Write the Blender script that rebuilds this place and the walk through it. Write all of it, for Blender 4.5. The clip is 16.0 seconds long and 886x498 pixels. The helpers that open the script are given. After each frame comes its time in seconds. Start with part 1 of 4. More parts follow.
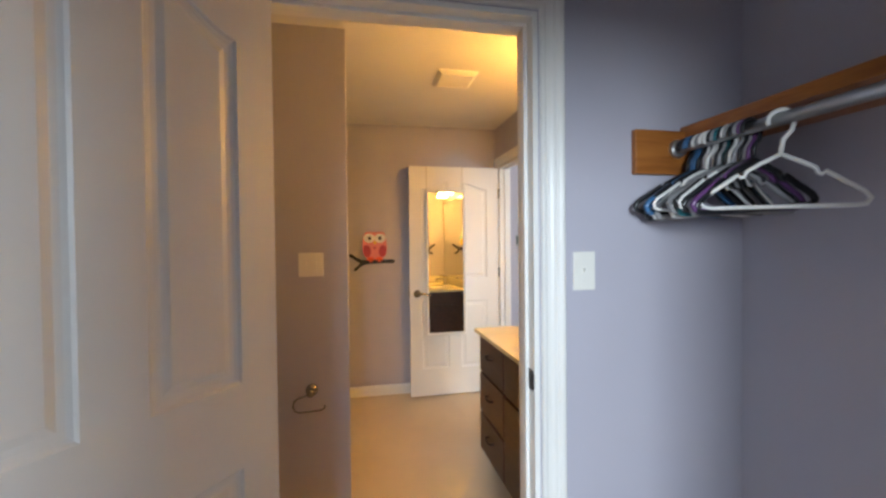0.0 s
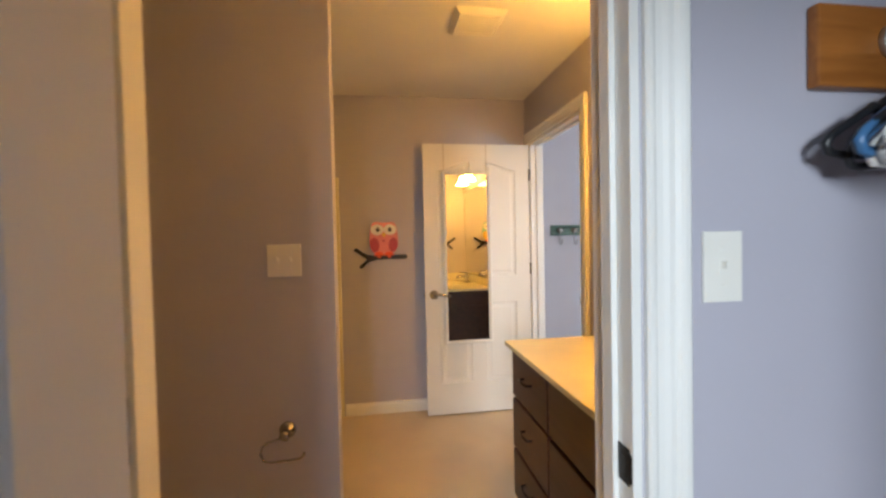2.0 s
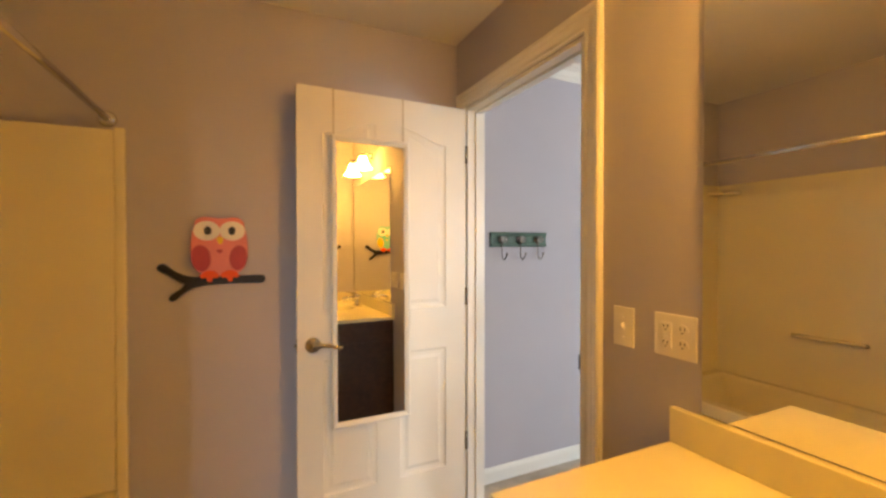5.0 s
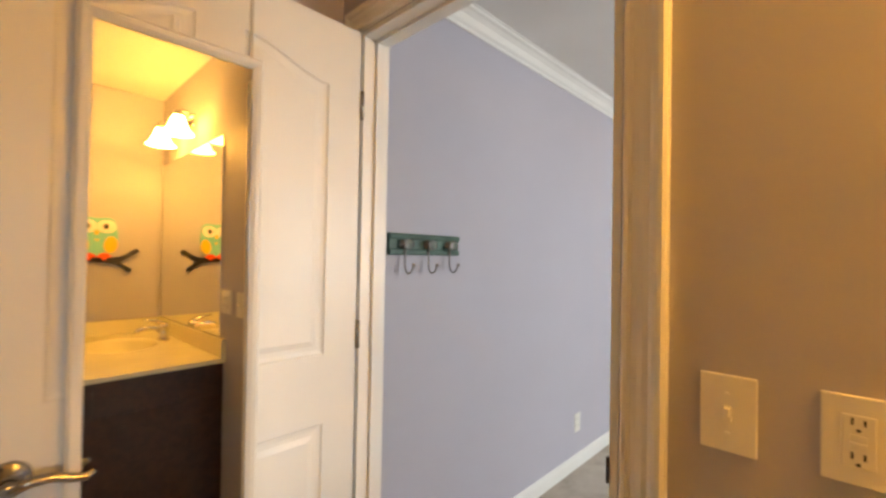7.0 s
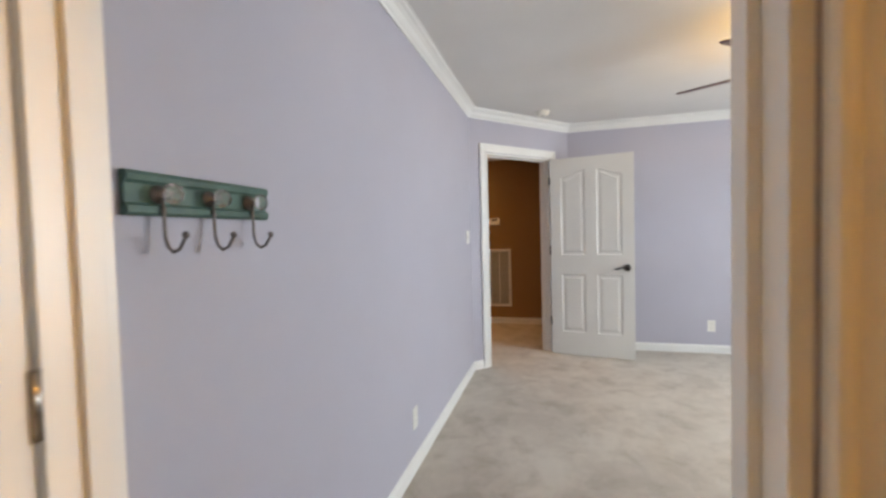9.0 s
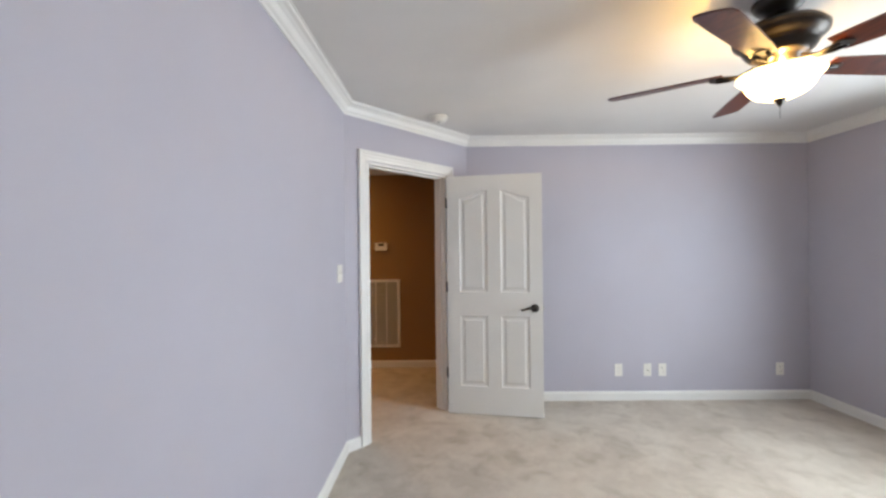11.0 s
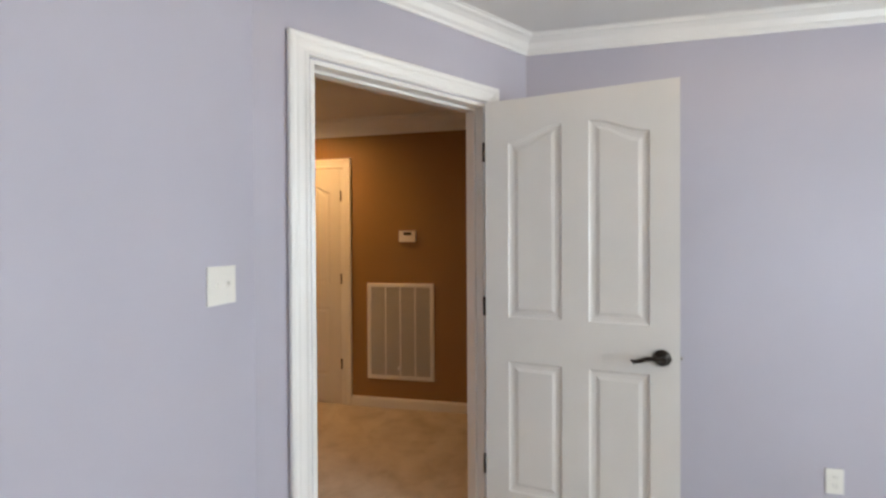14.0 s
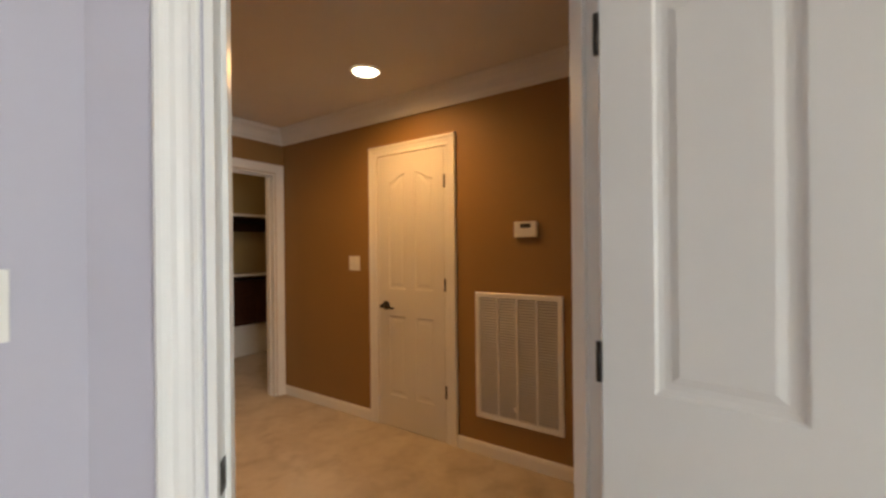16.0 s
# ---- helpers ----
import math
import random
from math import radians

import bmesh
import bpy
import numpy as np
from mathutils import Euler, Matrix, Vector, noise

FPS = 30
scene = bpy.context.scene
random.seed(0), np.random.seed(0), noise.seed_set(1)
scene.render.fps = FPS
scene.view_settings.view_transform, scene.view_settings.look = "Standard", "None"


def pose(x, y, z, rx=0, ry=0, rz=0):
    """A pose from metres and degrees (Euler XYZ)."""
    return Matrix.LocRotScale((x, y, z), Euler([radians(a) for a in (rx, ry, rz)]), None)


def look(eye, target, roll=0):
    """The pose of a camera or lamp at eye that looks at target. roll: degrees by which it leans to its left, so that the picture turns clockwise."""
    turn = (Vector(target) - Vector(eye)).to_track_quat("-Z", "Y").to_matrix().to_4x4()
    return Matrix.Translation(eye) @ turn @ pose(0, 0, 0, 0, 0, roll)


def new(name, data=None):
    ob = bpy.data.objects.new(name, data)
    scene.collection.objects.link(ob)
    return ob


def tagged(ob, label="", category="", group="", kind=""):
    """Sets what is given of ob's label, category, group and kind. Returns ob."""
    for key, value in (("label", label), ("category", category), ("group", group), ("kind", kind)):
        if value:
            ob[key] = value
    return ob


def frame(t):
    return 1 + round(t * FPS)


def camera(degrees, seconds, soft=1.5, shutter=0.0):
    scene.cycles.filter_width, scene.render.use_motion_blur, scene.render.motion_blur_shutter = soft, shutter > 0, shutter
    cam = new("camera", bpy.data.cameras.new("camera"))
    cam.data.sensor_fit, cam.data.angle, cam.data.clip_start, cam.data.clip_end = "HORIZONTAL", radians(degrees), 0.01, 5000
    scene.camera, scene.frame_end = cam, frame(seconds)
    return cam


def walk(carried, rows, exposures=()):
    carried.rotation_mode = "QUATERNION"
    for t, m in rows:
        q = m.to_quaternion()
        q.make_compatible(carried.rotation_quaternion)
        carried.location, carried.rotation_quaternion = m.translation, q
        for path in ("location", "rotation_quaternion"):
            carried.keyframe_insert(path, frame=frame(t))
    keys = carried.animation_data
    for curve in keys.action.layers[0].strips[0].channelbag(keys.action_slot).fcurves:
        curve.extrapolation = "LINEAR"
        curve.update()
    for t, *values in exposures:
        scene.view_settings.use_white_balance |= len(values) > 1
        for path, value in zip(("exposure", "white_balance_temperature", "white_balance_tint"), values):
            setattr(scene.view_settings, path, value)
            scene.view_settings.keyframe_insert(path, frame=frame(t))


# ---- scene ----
cam = camera(93.2, 16.0, 2.6, 0.5)
PATH = [
    (0, (0.044, -0.137, 1.374), (0.439, 1.823, 1.341), -0.6),
    (0.5, (0.093, -0.046, 1.361), (0.407, 1.929, 1.343), 0.1),
    (1, (0.117, 0.088, 1.337), (0.374, 2.071, 1.306), 0.6),
    (1.5, (0.136, 0.25, 1.33), (0.39, 2.233, 1.271), 0.2),
    (2, (0.159, 0.421, 1.337), (0.454, 2.399, 1.288), -1.2),
    (2.5, (0.168, 0.636, 1.352), (0.552, 2.598, 1.306), -1.5),
    (3, (0.185, 0.851, 1.368), (0.668, 2.784, 1.356), -1.0),
    (3.2, (0.193, 0.922, 1.363), (0.714, 2.853, 1.372), -0.9),
    (5.5, (0.341, 1.84, 1.357), (1.306, 3.591, 1.319), -0.1),
    (6, (0.41, 2.036, 1.364), (1.512, 3.704, 1.32), -0.4),
    (6.5, (0.477, 2.22, 1.368), (1.739, 3.772, 1.347), -0.3),
    (7, (0.543, 2.41, 1.346), (1.976, 3.805, 1.374), 1.0),
    (7.5, (0.596, 2.563, 1.317), (2.212, 3.741, 1.354), 0.5),
    (8, (0.683, 2.722, 1.281), (2.46, 3.641, 1.291), 0.0),
    (8.5, (0.801, 2.827, 1.281), (2.67, 3.536, 1.23), -0.4),
    (9, (0.944, 2.897, 1.292), (2.873, 3.42, 1.223), -1.5),
    (9.5, (1.112, 2.959, 1.327), (3.082, 3.302, 1.3), -1.2),
    (11.8, (2.312, 2.954, 1.424), (4.312, 2.93, 1.417), -0.6),
    (12, (2.414, 2.924, 1.424), (4.414, 2.926, 1.429), -1.0),
    (12.5, (2.705, 2.896, 1.402), (4.704, 2.959, 1.408), -1.5),
    (13, (2.986, 2.857, 1.385), (4.98, 3.013, 1.379), -1.1),
    (13.5, (3.267, 2.806, 1.394), (5.248, 3.079, 1.364), -0.2),
    (14, (3.526, 2.758, 1.378), (5.486, 3.156, 1.362), -0.3),
    (14.5, (3.778, 2.714, 1.367), (5.704, 3.252, 1.366), -0.4),
    (15, (4.038, 2.685, 1.358), (5.901, 3.412, 1.355), -0.5),
    (15.5, (4.282, 2.672, 1.364), (6.058, 3.592, 1.350), -0.6),
    (16, (4.533, 2.715, 1.345), (6.177, 3.855, 1.344), -0.6),
]
BALANCE = [(0, 0.02, 6250, 10), (1.5, 0.0, 6300, 10), (2.5, -0.10, 6550, 10), (3.2, -0.05, 6850, 10), (6, -0.03, 7200, 10), (7.5, -0.12, 6850, 10), (9, -0.12, 6600, 10), (12, -0.05, 6450, 10), (14.5, -0.06, 6600, 10), (16, -0.12, 7000, 10)]
walk(cam, [(t, look(eye, target, roll)) for t, eye, target, roll in PATH], BALANCE)

# ---- light ----
world = bpy.data.worlds.new("sky_world")
scene.world = world
world.use_nodes = True
wn = world.node_tree
sky = wn.nodes.new("ShaderNodeTexSky")
sky.sky_type, sky.sun_disc = "NISHITA", False
sky.sun_elevation, sky.sun_rotation = radians(42), radians(160)
wn.links.new(sky.outputs[0], wn.nodes["Background"].inputs[0])
wn.nodes["Background"].inputs[1].default_value = 0.1


def lamp(name, kind, m, energy, colour, size=0.1, size_y=None, spread=180):
    data = bpy.data.lights.new(name, kind)
    data.energy, data.color = energy, colour
    if kind == "AREA":
        data.shape, data.size, data.size_y = "RECTANGLE", size, size_y or size
        data.spread = radians(spread)
    elif kind == "SUN":
        data.angle = radians(size)
    else:
        data.shadow_soft_size = size
    ob = new(name, data)
    ob.matrix_world = m
    return ob


DAY = (0.84, 0.94, 1.0)
lamp("sun", "SUN", look((0, -10, 10), (1, 0, 0)), 0.8, (1, 0.95, 0.88), 12)
# daylight in the window openings
lamp("bedroom_window_light", "AREA", look((3.65, -0.44, 1.45), (3.65, 3.0, 0.80)), 72, DAY, 1.5, 1.2, 160)
lamp("dressing_window_light", "AREA", look((-0.55, -2.80, 1.80), (-0.20, 0.0, 0.9)), 68, DAY, 0.7, 0.9, 115)
# lamps
lamp("hall_downlight", "SPOT", look((6.40, 4.58, 2.43), (6.40, 4.58, 0)), 66, (1.0, 0.50, 0.15), 0.06).data.spot_size = radians(178)
lamp("hall_downlight", "SPOT", look((5.72, 5.2, 2.43), (5.72, 5.2, 0)), 28, (1.0, 0.50, 0.15), 0.06).data.spot_size = radians(178)
for o in scene.objects:
    if o.type == "LIGHT" and o.data.type == "SPOT":
        o.data.spot_blend = 1.0
for k in range(3):
    a = radians(30 + 120 * k)
    lamp("fan_bulb", "POINT", pose(3.66 + 0.095 * math.cos(a), 1.54 + 0.095 * math.sin(a), 2.45 - 0.296), 7.5, (1.0, 0.58, 0.16), 0.012)
# fill added to brighten the storage room, no fixture belongs to it
lamp("storage_fill", "POINT", pose(6.6, 7.0, 2.3), 9, (1.0, 0.62, 0.3), 0.08)

# ---- materials ----


def material(name, colour, rough=0.5, metal=0.0, vary=0.06, scale=6.0, bump=0.0, bump_scale=300.0, emit=None, strength=0.0, spec=0.5, detail=4.0):
    m = bpy.data.materials.new(name)
    m.use_nodes = True
    nt = m.node_tree
    b = nt.nodes["Principled BSDF"]
    b.inputs["Roughness"].default_value, b.inputs["Metallic"].default_value = rough, metal
    b.inputs["Specular IOR Level"].default_value = spec
    co = nt.nodes.new("ShaderNodeTexCoord")
    if vary:
        n = nt.nodes.new("ShaderNodeTexNoise")
        n.inputs["Scale"].default_value, n.inputs["Detail"].default_value = scale, detail
        nt.links.new(co.outputs["Object"], n.inputs["Vector"])
        r = nt.nodes.new("ShaderNodeValToRGB")
        r.color_ramp.elements[0].position, r.color_ramp.elements[1].position = 0.3, 0.7
        r.color_ramp.elements[0].color = (*[c * (1 - vary) for c in colour], 1)
        r.color_ramp.elements[1].color = (*[min(1, c * (1 + vary)) for c in colour], 1)
        nt.links.new(n.outputs[0], r.inputs[0])
        nt.links.new(r.outputs[0], b.inputs["Base Color"])
        q = nt.nodes.new("ShaderNodeMath")
        q.operation = "MULTIPLY_ADD"
        q.inputs[1].default_value, q.inputs[2].default_value = 0.12, max(0.0, rough - 0.06)
        nt.links.new(n.outputs[0], q.inputs[0])
        nt.links.new(q.outputs[0], b.inputs["Roughness"])
    else:
        b.inputs["Base Color"].default_value = (*colour, 1)
    if bump:
        n2 = nt.nodes.new("ShaderNodeTexNoise")
        n2.inputs["Scale"].default_value, n2.inputs["Detail"].default_value = bump_scale, 3
        nt.links.new(co.outputs["Object"], n2.inputs["Vector"])
        bp = nt.nodes.new("ShaderNodeBump")
        bp.inputs["Strength"].default_value, bp.inputs["Distance"].default_value = bump, 0.002
        nt.links.new(n2.outputs[0], bp.inputs["Height"])
        nt.links.new(bp.outputs[0], b.inputs["Normal"])
    if emit:
        b.inputs["Emission Color"].default_value, b.inputs["Emission Strength"].default_value = (*emit, 1), strength
    return m


def wood_material(name, dark, light, stretch=(1, 14, 14), rough=0.4):
    m = material(name, light, rough, vary=0)
    nt = m.node_tree
    b = nt.nodes["Principled BSDF"]
    co, mp = nt.nodes.new("ShaderNodeTexCoord"), nt.nodes.new("ShaderNodeMapping")
    mp.inputs["Scale"].default_value = stretch
    n = nt.nodes.new("ShaderNodeTexNoise")
    n.inputs["Scale"].default_value, n.inputs["Detail"].default_value, n.inputs["Distortion"].default_value = 3.0, 8, 0.6
    r = nt.nodes.new("ShaderNodeValToRGB")
    r.color_ramp.elements[0].position, r.color_ramp.elements[1].position = 0.35, 0.65
    r.color_ramp.elements[0].color, r.color_ramp.elements[1].color = (*dark, 1), (*light, 1)
    nt.links.new(co.outputs["Object"], mp.inputs[0])
    nt.links.new(mp.outputs[0], n.inputs["Vector"])
    nt.links.new(n.outputs[0], r.inputs[0])
    nt.links.new(r.outputs[0], b.inputs["Base Color"])
    return m


def carpet_material(name, low, high):
    m = material(name, high, 1.0, vary=0, spec=0.05)
    nt = m.node_tree
    b = nt.nodes["Principled BSDF"]
    co = nt.nodes.new("ShaderNodeTexCoord")
    big, mid, fine = (nt.nodes.new("ShaderNodeTexNoise") for _ in range(3))
    for n, s, d, w in ((big, 2.2, 3, 0.8), (mid, 11.0, 5, 0.6), (fine, 240.0, 2, 0)):
        n.inputs["Scale"].default_value, n.inputs["Detail"].default_value, n.inputs["Distortion"].default_value = s, d, w
        nt.links.new(co.outputs["Object"], n.inputs["Vector"])
    a = nt.nodes.new("ShaderNodeMath")
    a.operation = "MULTIPLY_ADD"
    a.inputs[1].default_value = 0.5
    c = nt.nodes.new("ShaderNodeMath")
    c.operation = "MULTIPLY_ADD"
    c.inputs[1].default_value = 0.28
    d = nt.nodes.new("ShaderNodeMath")
    d.operation = "MULTIPLY"
    d.inputs[1].default_value = 0.22
    nt.links.new(fine.outputs[0], d.inputs[0])
    nt.links.new(mid.outputs[0], c.inputs[0])
    nt.links.new(d.outputs[0], c.inputs[2])
    nt.links.new(big.outputs[0], a.inputs[0])
    nt.links.new(c.outputs[0], a.inputs[2])
    r = nt.nodes.new("ShaderNodeValToRGB")
    r.color_ramp.elements[0].position, r.color_ramp.elements[1].position = 0.40, 0.60
    r.color_ramp.elements[0].color, r.color_ramp.elements[1].color = (*low, 1), (*high, 1)
    nt.links.new(a.outputs[0], r.inputs[0])
    # foot and vacuum dents, ragged patches where the pile lies the other way
    dent, edge, mix = nt.nodes.new("ShaderNodeTexNoise"), nt.nodes.new("ShaderNodeValToRGB"), nt.nodes.new("ShaderNodeMixRGB")
    dent.inputs["Scale"].default_value, dent.inputs["Detail"].default_value, dent.inputs["Distortion"].default_value = 5.0, 9, 0.4
    nt.links.new(co.outputs["Object"], dent.inputs["Vector"])
    edge.color_ramp.elements[0].position, edge.color_ramp.elements[1].position = 0.50, 0.66
    edge.color_ramp.elements[0].color, edge.color_ramp.elements[1].color = (1, 1, 1, 1), (0.83, 0.81, 0.78, 1)
    nt.links.new(dent.outputs[0], edge.inputs[0])
    mix.blend_type, mix.inputs[0].default_value = "MULTIPLY", 1.0
    nt.links.new(r.outputs[0], mix.inputs[1])
    nt.links.new(edge.outputs[0], mix.inputs[2])
    nt.links.new(mix.outputs[0], b.inputs["Base Color"])
    bp = nt.nodes.new("ShaderNodeBump")
    bp.inputs["Strength"].default_value, bp.inputs["Distance"].default_value = 0.7, 0.008
    nt.links.new(a.outputs[0], bp.inputs["Height"])
    nt.links.new(bp.outputs[0], b.inputs["Normal"])
    b.inputs["Sheen Weight"].default_value = 0.3
    return m


LAVENDER = material("lavender_wall_paint", (0.460, 0.450, 0.522), 0.62, vary=0.03, scale=1.5, bump=0.12, bump_scale=420)
BROWN = material("caramel_brown_wall_paint", (0.30, 0.170, 0.058), 0.6, vary=0.05, scale=1.5, bump=0.12, bump_scale=420)
CEILING = material("white_ceiling_paint", (0.74, 0.73, 0.71), 0.85, vary=0.03, scale=2, bump=0.25, bump_scale=220)
TRIM = material("white_trim_paint", (0.80, 0.80, 0.78), 0.35, vary=0.03, scale=3, bump=0.03, bump_scale=90)
DOORWHITE = material("white_door_paint", (0.71, 0.705, 0.68), 0.38, vary=0.03, scale=2.5, bump=0.06, bump_scale=160)
CARPET = carpet_material("beige_cut_pile_carpet", (0.43, 0.375, 0.31), (0.55, 0.495, 0.42))
VINYL = material("beige_vinyl_floor", (0.60, 0.50, 0.36), 0.32, vary=0.07, scale=2.2, bump=0.05, bump_scale=60)
COUNTER = material("cream_cultured_marble", (0.74, 0.70, 0.47), 0.18, vary=0.05, scale=3.5)
ESPRESSO = wood_material("espresso_stained_wood", (0.030, 0.008, 0.005), (0.055, 0.018, 0.010), (10, 1, 10), 0.38)
OAK = wood_material("orange_stained_pine", (0.24, 0.075, 0.012), (0.42, 0.15, 0.028), (14, 2, 14), 0.35)
PINEBLOCK = wood_material("orange_stained_pine_block", (0.26, 0.085, 0.014), (0.40, 0.145, 0.028), (1.5, 14, 10), 0.4)
BLADEWOOD = wood_material("cherry_blade_wood", (0.055, 0.012, 0.006), (0.11, 0.026, 0.012), (2, 12, 12), 0.35)
CHROME = material("polished_chrome", (0.75, 0.74, 0.72), 0.12, 1.0, vary=0.04, scale=20)
NICKEL = material("brushed_nickel", (0.36, 0.34, 0.31), 0.22, 1.0, vary=0.05, scale=30)
BRONZE = material("oil_rubbed_bronze", (0.030, 0.024, 0.020), 0.35, 0.7, vary=0.2, scale=25)
HOOKMETAL = material("aged_pewter", (0.22, 0.19, 0.18), 0.35, 0.85, vary=0.15, scale=40)
STEEL = material("zinc_rod_steel", (0.55, 0.56, 0.56), 0.35, 0.9, vary=0.06, scale=20)
PLATE = material("ivory_white_plastic", (0.80, 0.79, 0.74), 0.3, vary=0.02, scale=8)
SLOT = material("dark_slot_plastic", (0.03, 0.028, 0.025), 0.5, vary=0.1)
STRAP = material("beige_strap_plastic", (0.48, 0.45, 0.39), 0.4, vary=0.04, scale=20)
MIRROR = material("mirror_silvering", (0.90, 0.91, 0.90), 0.0, 1.0, vary=0)
ACRYLIC = material("almond_acrylic_surround", (0.77, 0.72, 0.50), 0.2, vary=0.03, scale=2)
GREEN = material("distressed_green_paint", (0.055, 0.115, 0.092), 0.5, vary=0.3, scale=18, bump=0.2, bump_scale=90)
CRYSTAL = material("clear_glass_knob", (1.0, 1.0, 0.98), 0.02, vary=0)
CRYSTAL.node_tree.nodes["Principled BSDF"].inputs["Transmission Weight"].default_value = 0.95
FROST = material("lit_frosted_glass", (0.9, 0.85, 0.75), 0.4, vary=0.03, emit=(1.0, 0.47, 0.08), strength=118.0)
BOWL = material("lit_fan_bowl_glass", (0.9, 0.86, 0.8), 0.4, vary=0.03, emit=(1.0, 0.62, 0.22), strength=13.0)
DISC = material("lit_downlight_lens", (0.9, 0.88, 0.8), 0.5, vary=0.02, emit=(1.0, 0.86, 0.62), strength=16.0)
PINK = material("pink_painted_wood", (0.72, 0.22, 0.20), 0.5, vary=0.06, scale=12)
ROSE = material("dark_rose_paint", (0.42, 0.045, 0.06), 0.5, vary=0.06, scale=12)
OWLWHITE = material("cream_eye_paint", (0.82, 0.78, 0.70), 0.5, vary=0.03)
BLACK = material("black_paint", (0.012, 0.011, 0.011), 0.5, vary=0.15, scale=15)
YELLOW = material("yellow_paint", (0.75, 0.50, 0.03), 0.5, vary=0.06)
ORANGE = material("orange_red_paint", (0.75, 0.085, 0.015), 0.5, vary=0.08)
TEAL = material("teal_paint", (0.20, 0.55, 0.50), 0.5, vary=0.06)
WHITEPL = material("white_hanger_plastic", (0.78, 0.78, 0.76), 0.3, vary=0.03)
TEALPL = material("teal_hanger_plastic", (0.02, 0.16, 0.20), 0.3, vary=0.06)
BLUEPL = material("blue_hanger_plastic", (0.05, 0.15, 0.32), 0.3, vary=0.06)
PURPLEPL = material("purple_hanger_plastic", (0.13, 0.05, 0.17), 0.3, vary=0.06)
GREYPL = material("smoky_grey_hanger_plastic", (0.30, 0.30, 0.31), 0.25, vary=0.08)
BLACKPL = material("black_hanger_plastic", (0.012, 0.013, 0.016), 0.3, vary=0.06)
# even grey tone, darker than the white frame of the grille
LOUVRE = material("grey_louvre", (0.50, 0.49, 0.475), 0.5, vary=0.05)
GREYMETAL = material("grey_filter_mesh", (0.12, 0.115, 0.11), 0.6, vary=0.15, scale=40)
GLASS = material("window_glass", (1, 1, 1), 0.0, vary=0)
GLASS.node_tree.nodes["Principled BSDF"].inputs["Transmission Weight"].default_value = 1.0

# ---- mesh helpers ----


def join(bm, other):
    me = bpy.data.meshes.new("tmp")
    other.to_mesh(me)
    other.free()
    bm.from_mesh(me)
    bpy.data.meshes.remove(me)
    return bm


def box(bm, x0, y0, z0, x1, y1, z1, bevel=0.0, slot=0, seg=2):
    b = bmesh.new()
    bmesh.ops.create_cube(b, size=1)
    for v in b.verts:
        v.co = Vector(((x0 + x1) / 2 + v.co.x * (x1 - x0), (y0 + y1) / 2 + v.co.y * (y1 - y0), (z0 + z1) / 2 + v.co.z * (z1 - z0)))
    if bevel:
        bmesh.ops.bevel(b, geom=b.edges[:], offset=bevel, segments=seg, profile=0.6, affect="EDGES")
    for f in b.faces:
        f.material_index = slot
        f.smooth = False
    return join(bm, b)


def lathe(bm, prof, seg=24, m=None, cap=True):
    m = m or Matrix()
    rings = []
    for r, z in prof:
        rings.append([bm.verts.new(m @ Vector((r * math.cos(2 * math.pi * i / seg), r * math.sin(2 * math.pi * i / seg), z))) for i in range(seg)])
    for a, b in zip(rings, rings[1:]):
        for i in range(seg):
            f = bm.faces.new((a[i], a[(i + 1) % seg], b[(i + 1) % seg], b[i]))
            f.smooth = True
    if cap:
        bm.faces.new(rings[0][::-1])
        bm.faces.new(rings[-1])
    return bm


def tube(bm, pts, r, seg=8, taper=None):
    pts = [Vector(p) for p in pts]
    rings, side = [], None
    for i, p in enumerate(pts):
        d = (pts[min(i + 1, len(pts) - 1)] - pts[max(i - 1, 0)]).normalized()
        if side is None:
            side = d.orthogonal().normalized()
        side = (side - d * side.dot(d)).normalized()
        up = d.cross(side)
        rr = taper[i] if taper else r
        rings.append([bm.verts.new(p + rr * (side * math.cos(2 * math.pi * k / seg) + up * math.sin(2 * math.pi * k / seg))) for k in range(seg)])
    for a, b in zip(rings, rings[1:]):
        for k in range(seg):
            f = bm.faces.new((a[k], a[(k + 1) % seg], b[(k + 1) % seg], b[k]))
            f.smooth = True
    bm.faces.new(rings[0][::-1])
    bm.faces.new(rings[-1])
    return bm


def prism(bm, pts, depth, m=None, bevel=0.0):
    """Polygon in local x, z given thickness along -y (towards the viewer)."""
    m = m or Matrix()
    b = bmesh.new()
    back = [b.verts.new((x, 0, z)) for x, z in pts]
    front = [b.verts.new((x, -depth, z)) for x, z in pts]
    n = len(pts)
    b.faces.new(back)
    ff = b.faces.new(front[::-1])
    for i in range(n):
        b.faces.new((back[i], front[i], front[(i + 1) % n], back[(i + 1) % n]))
    bmesh.ops.recalc_face_normals(b, faces=b.faces[:])
    if bevel:
        bmesh.ops.bevel(b, geom=list(ff.edges), offset=bevel, segments=2, profile=0.5, affect="EDGES")
    b.transform(m)
    return join(bm, b)


def ellipse(cx, cz, rx, rz, n=24, tilt=0.0):
    out = []
    for i in range(n):
        a = 2 * math.pi * i / n
        x, z = rx * math.cos(a), rz * math.sin(a)
        out.append((cx + x * math.cos(tilt) - z * math.sin(tilt), cz + x * math.sin(tilt) + z * math.cos(tilt)))
    return out


def mesh_ob(name, bm, mats):
    bmesh.ops.recalc_face_normals(bm, faces=bm.faces[:])
    me = bpy.data.meshes.new(name)
    bm.to_mesh(me)
    bm.free()
    for m in (mats if isinstance(mats, (list, tuple)) else [mats]):
        me.materials.append(m)
    return new(name, me)


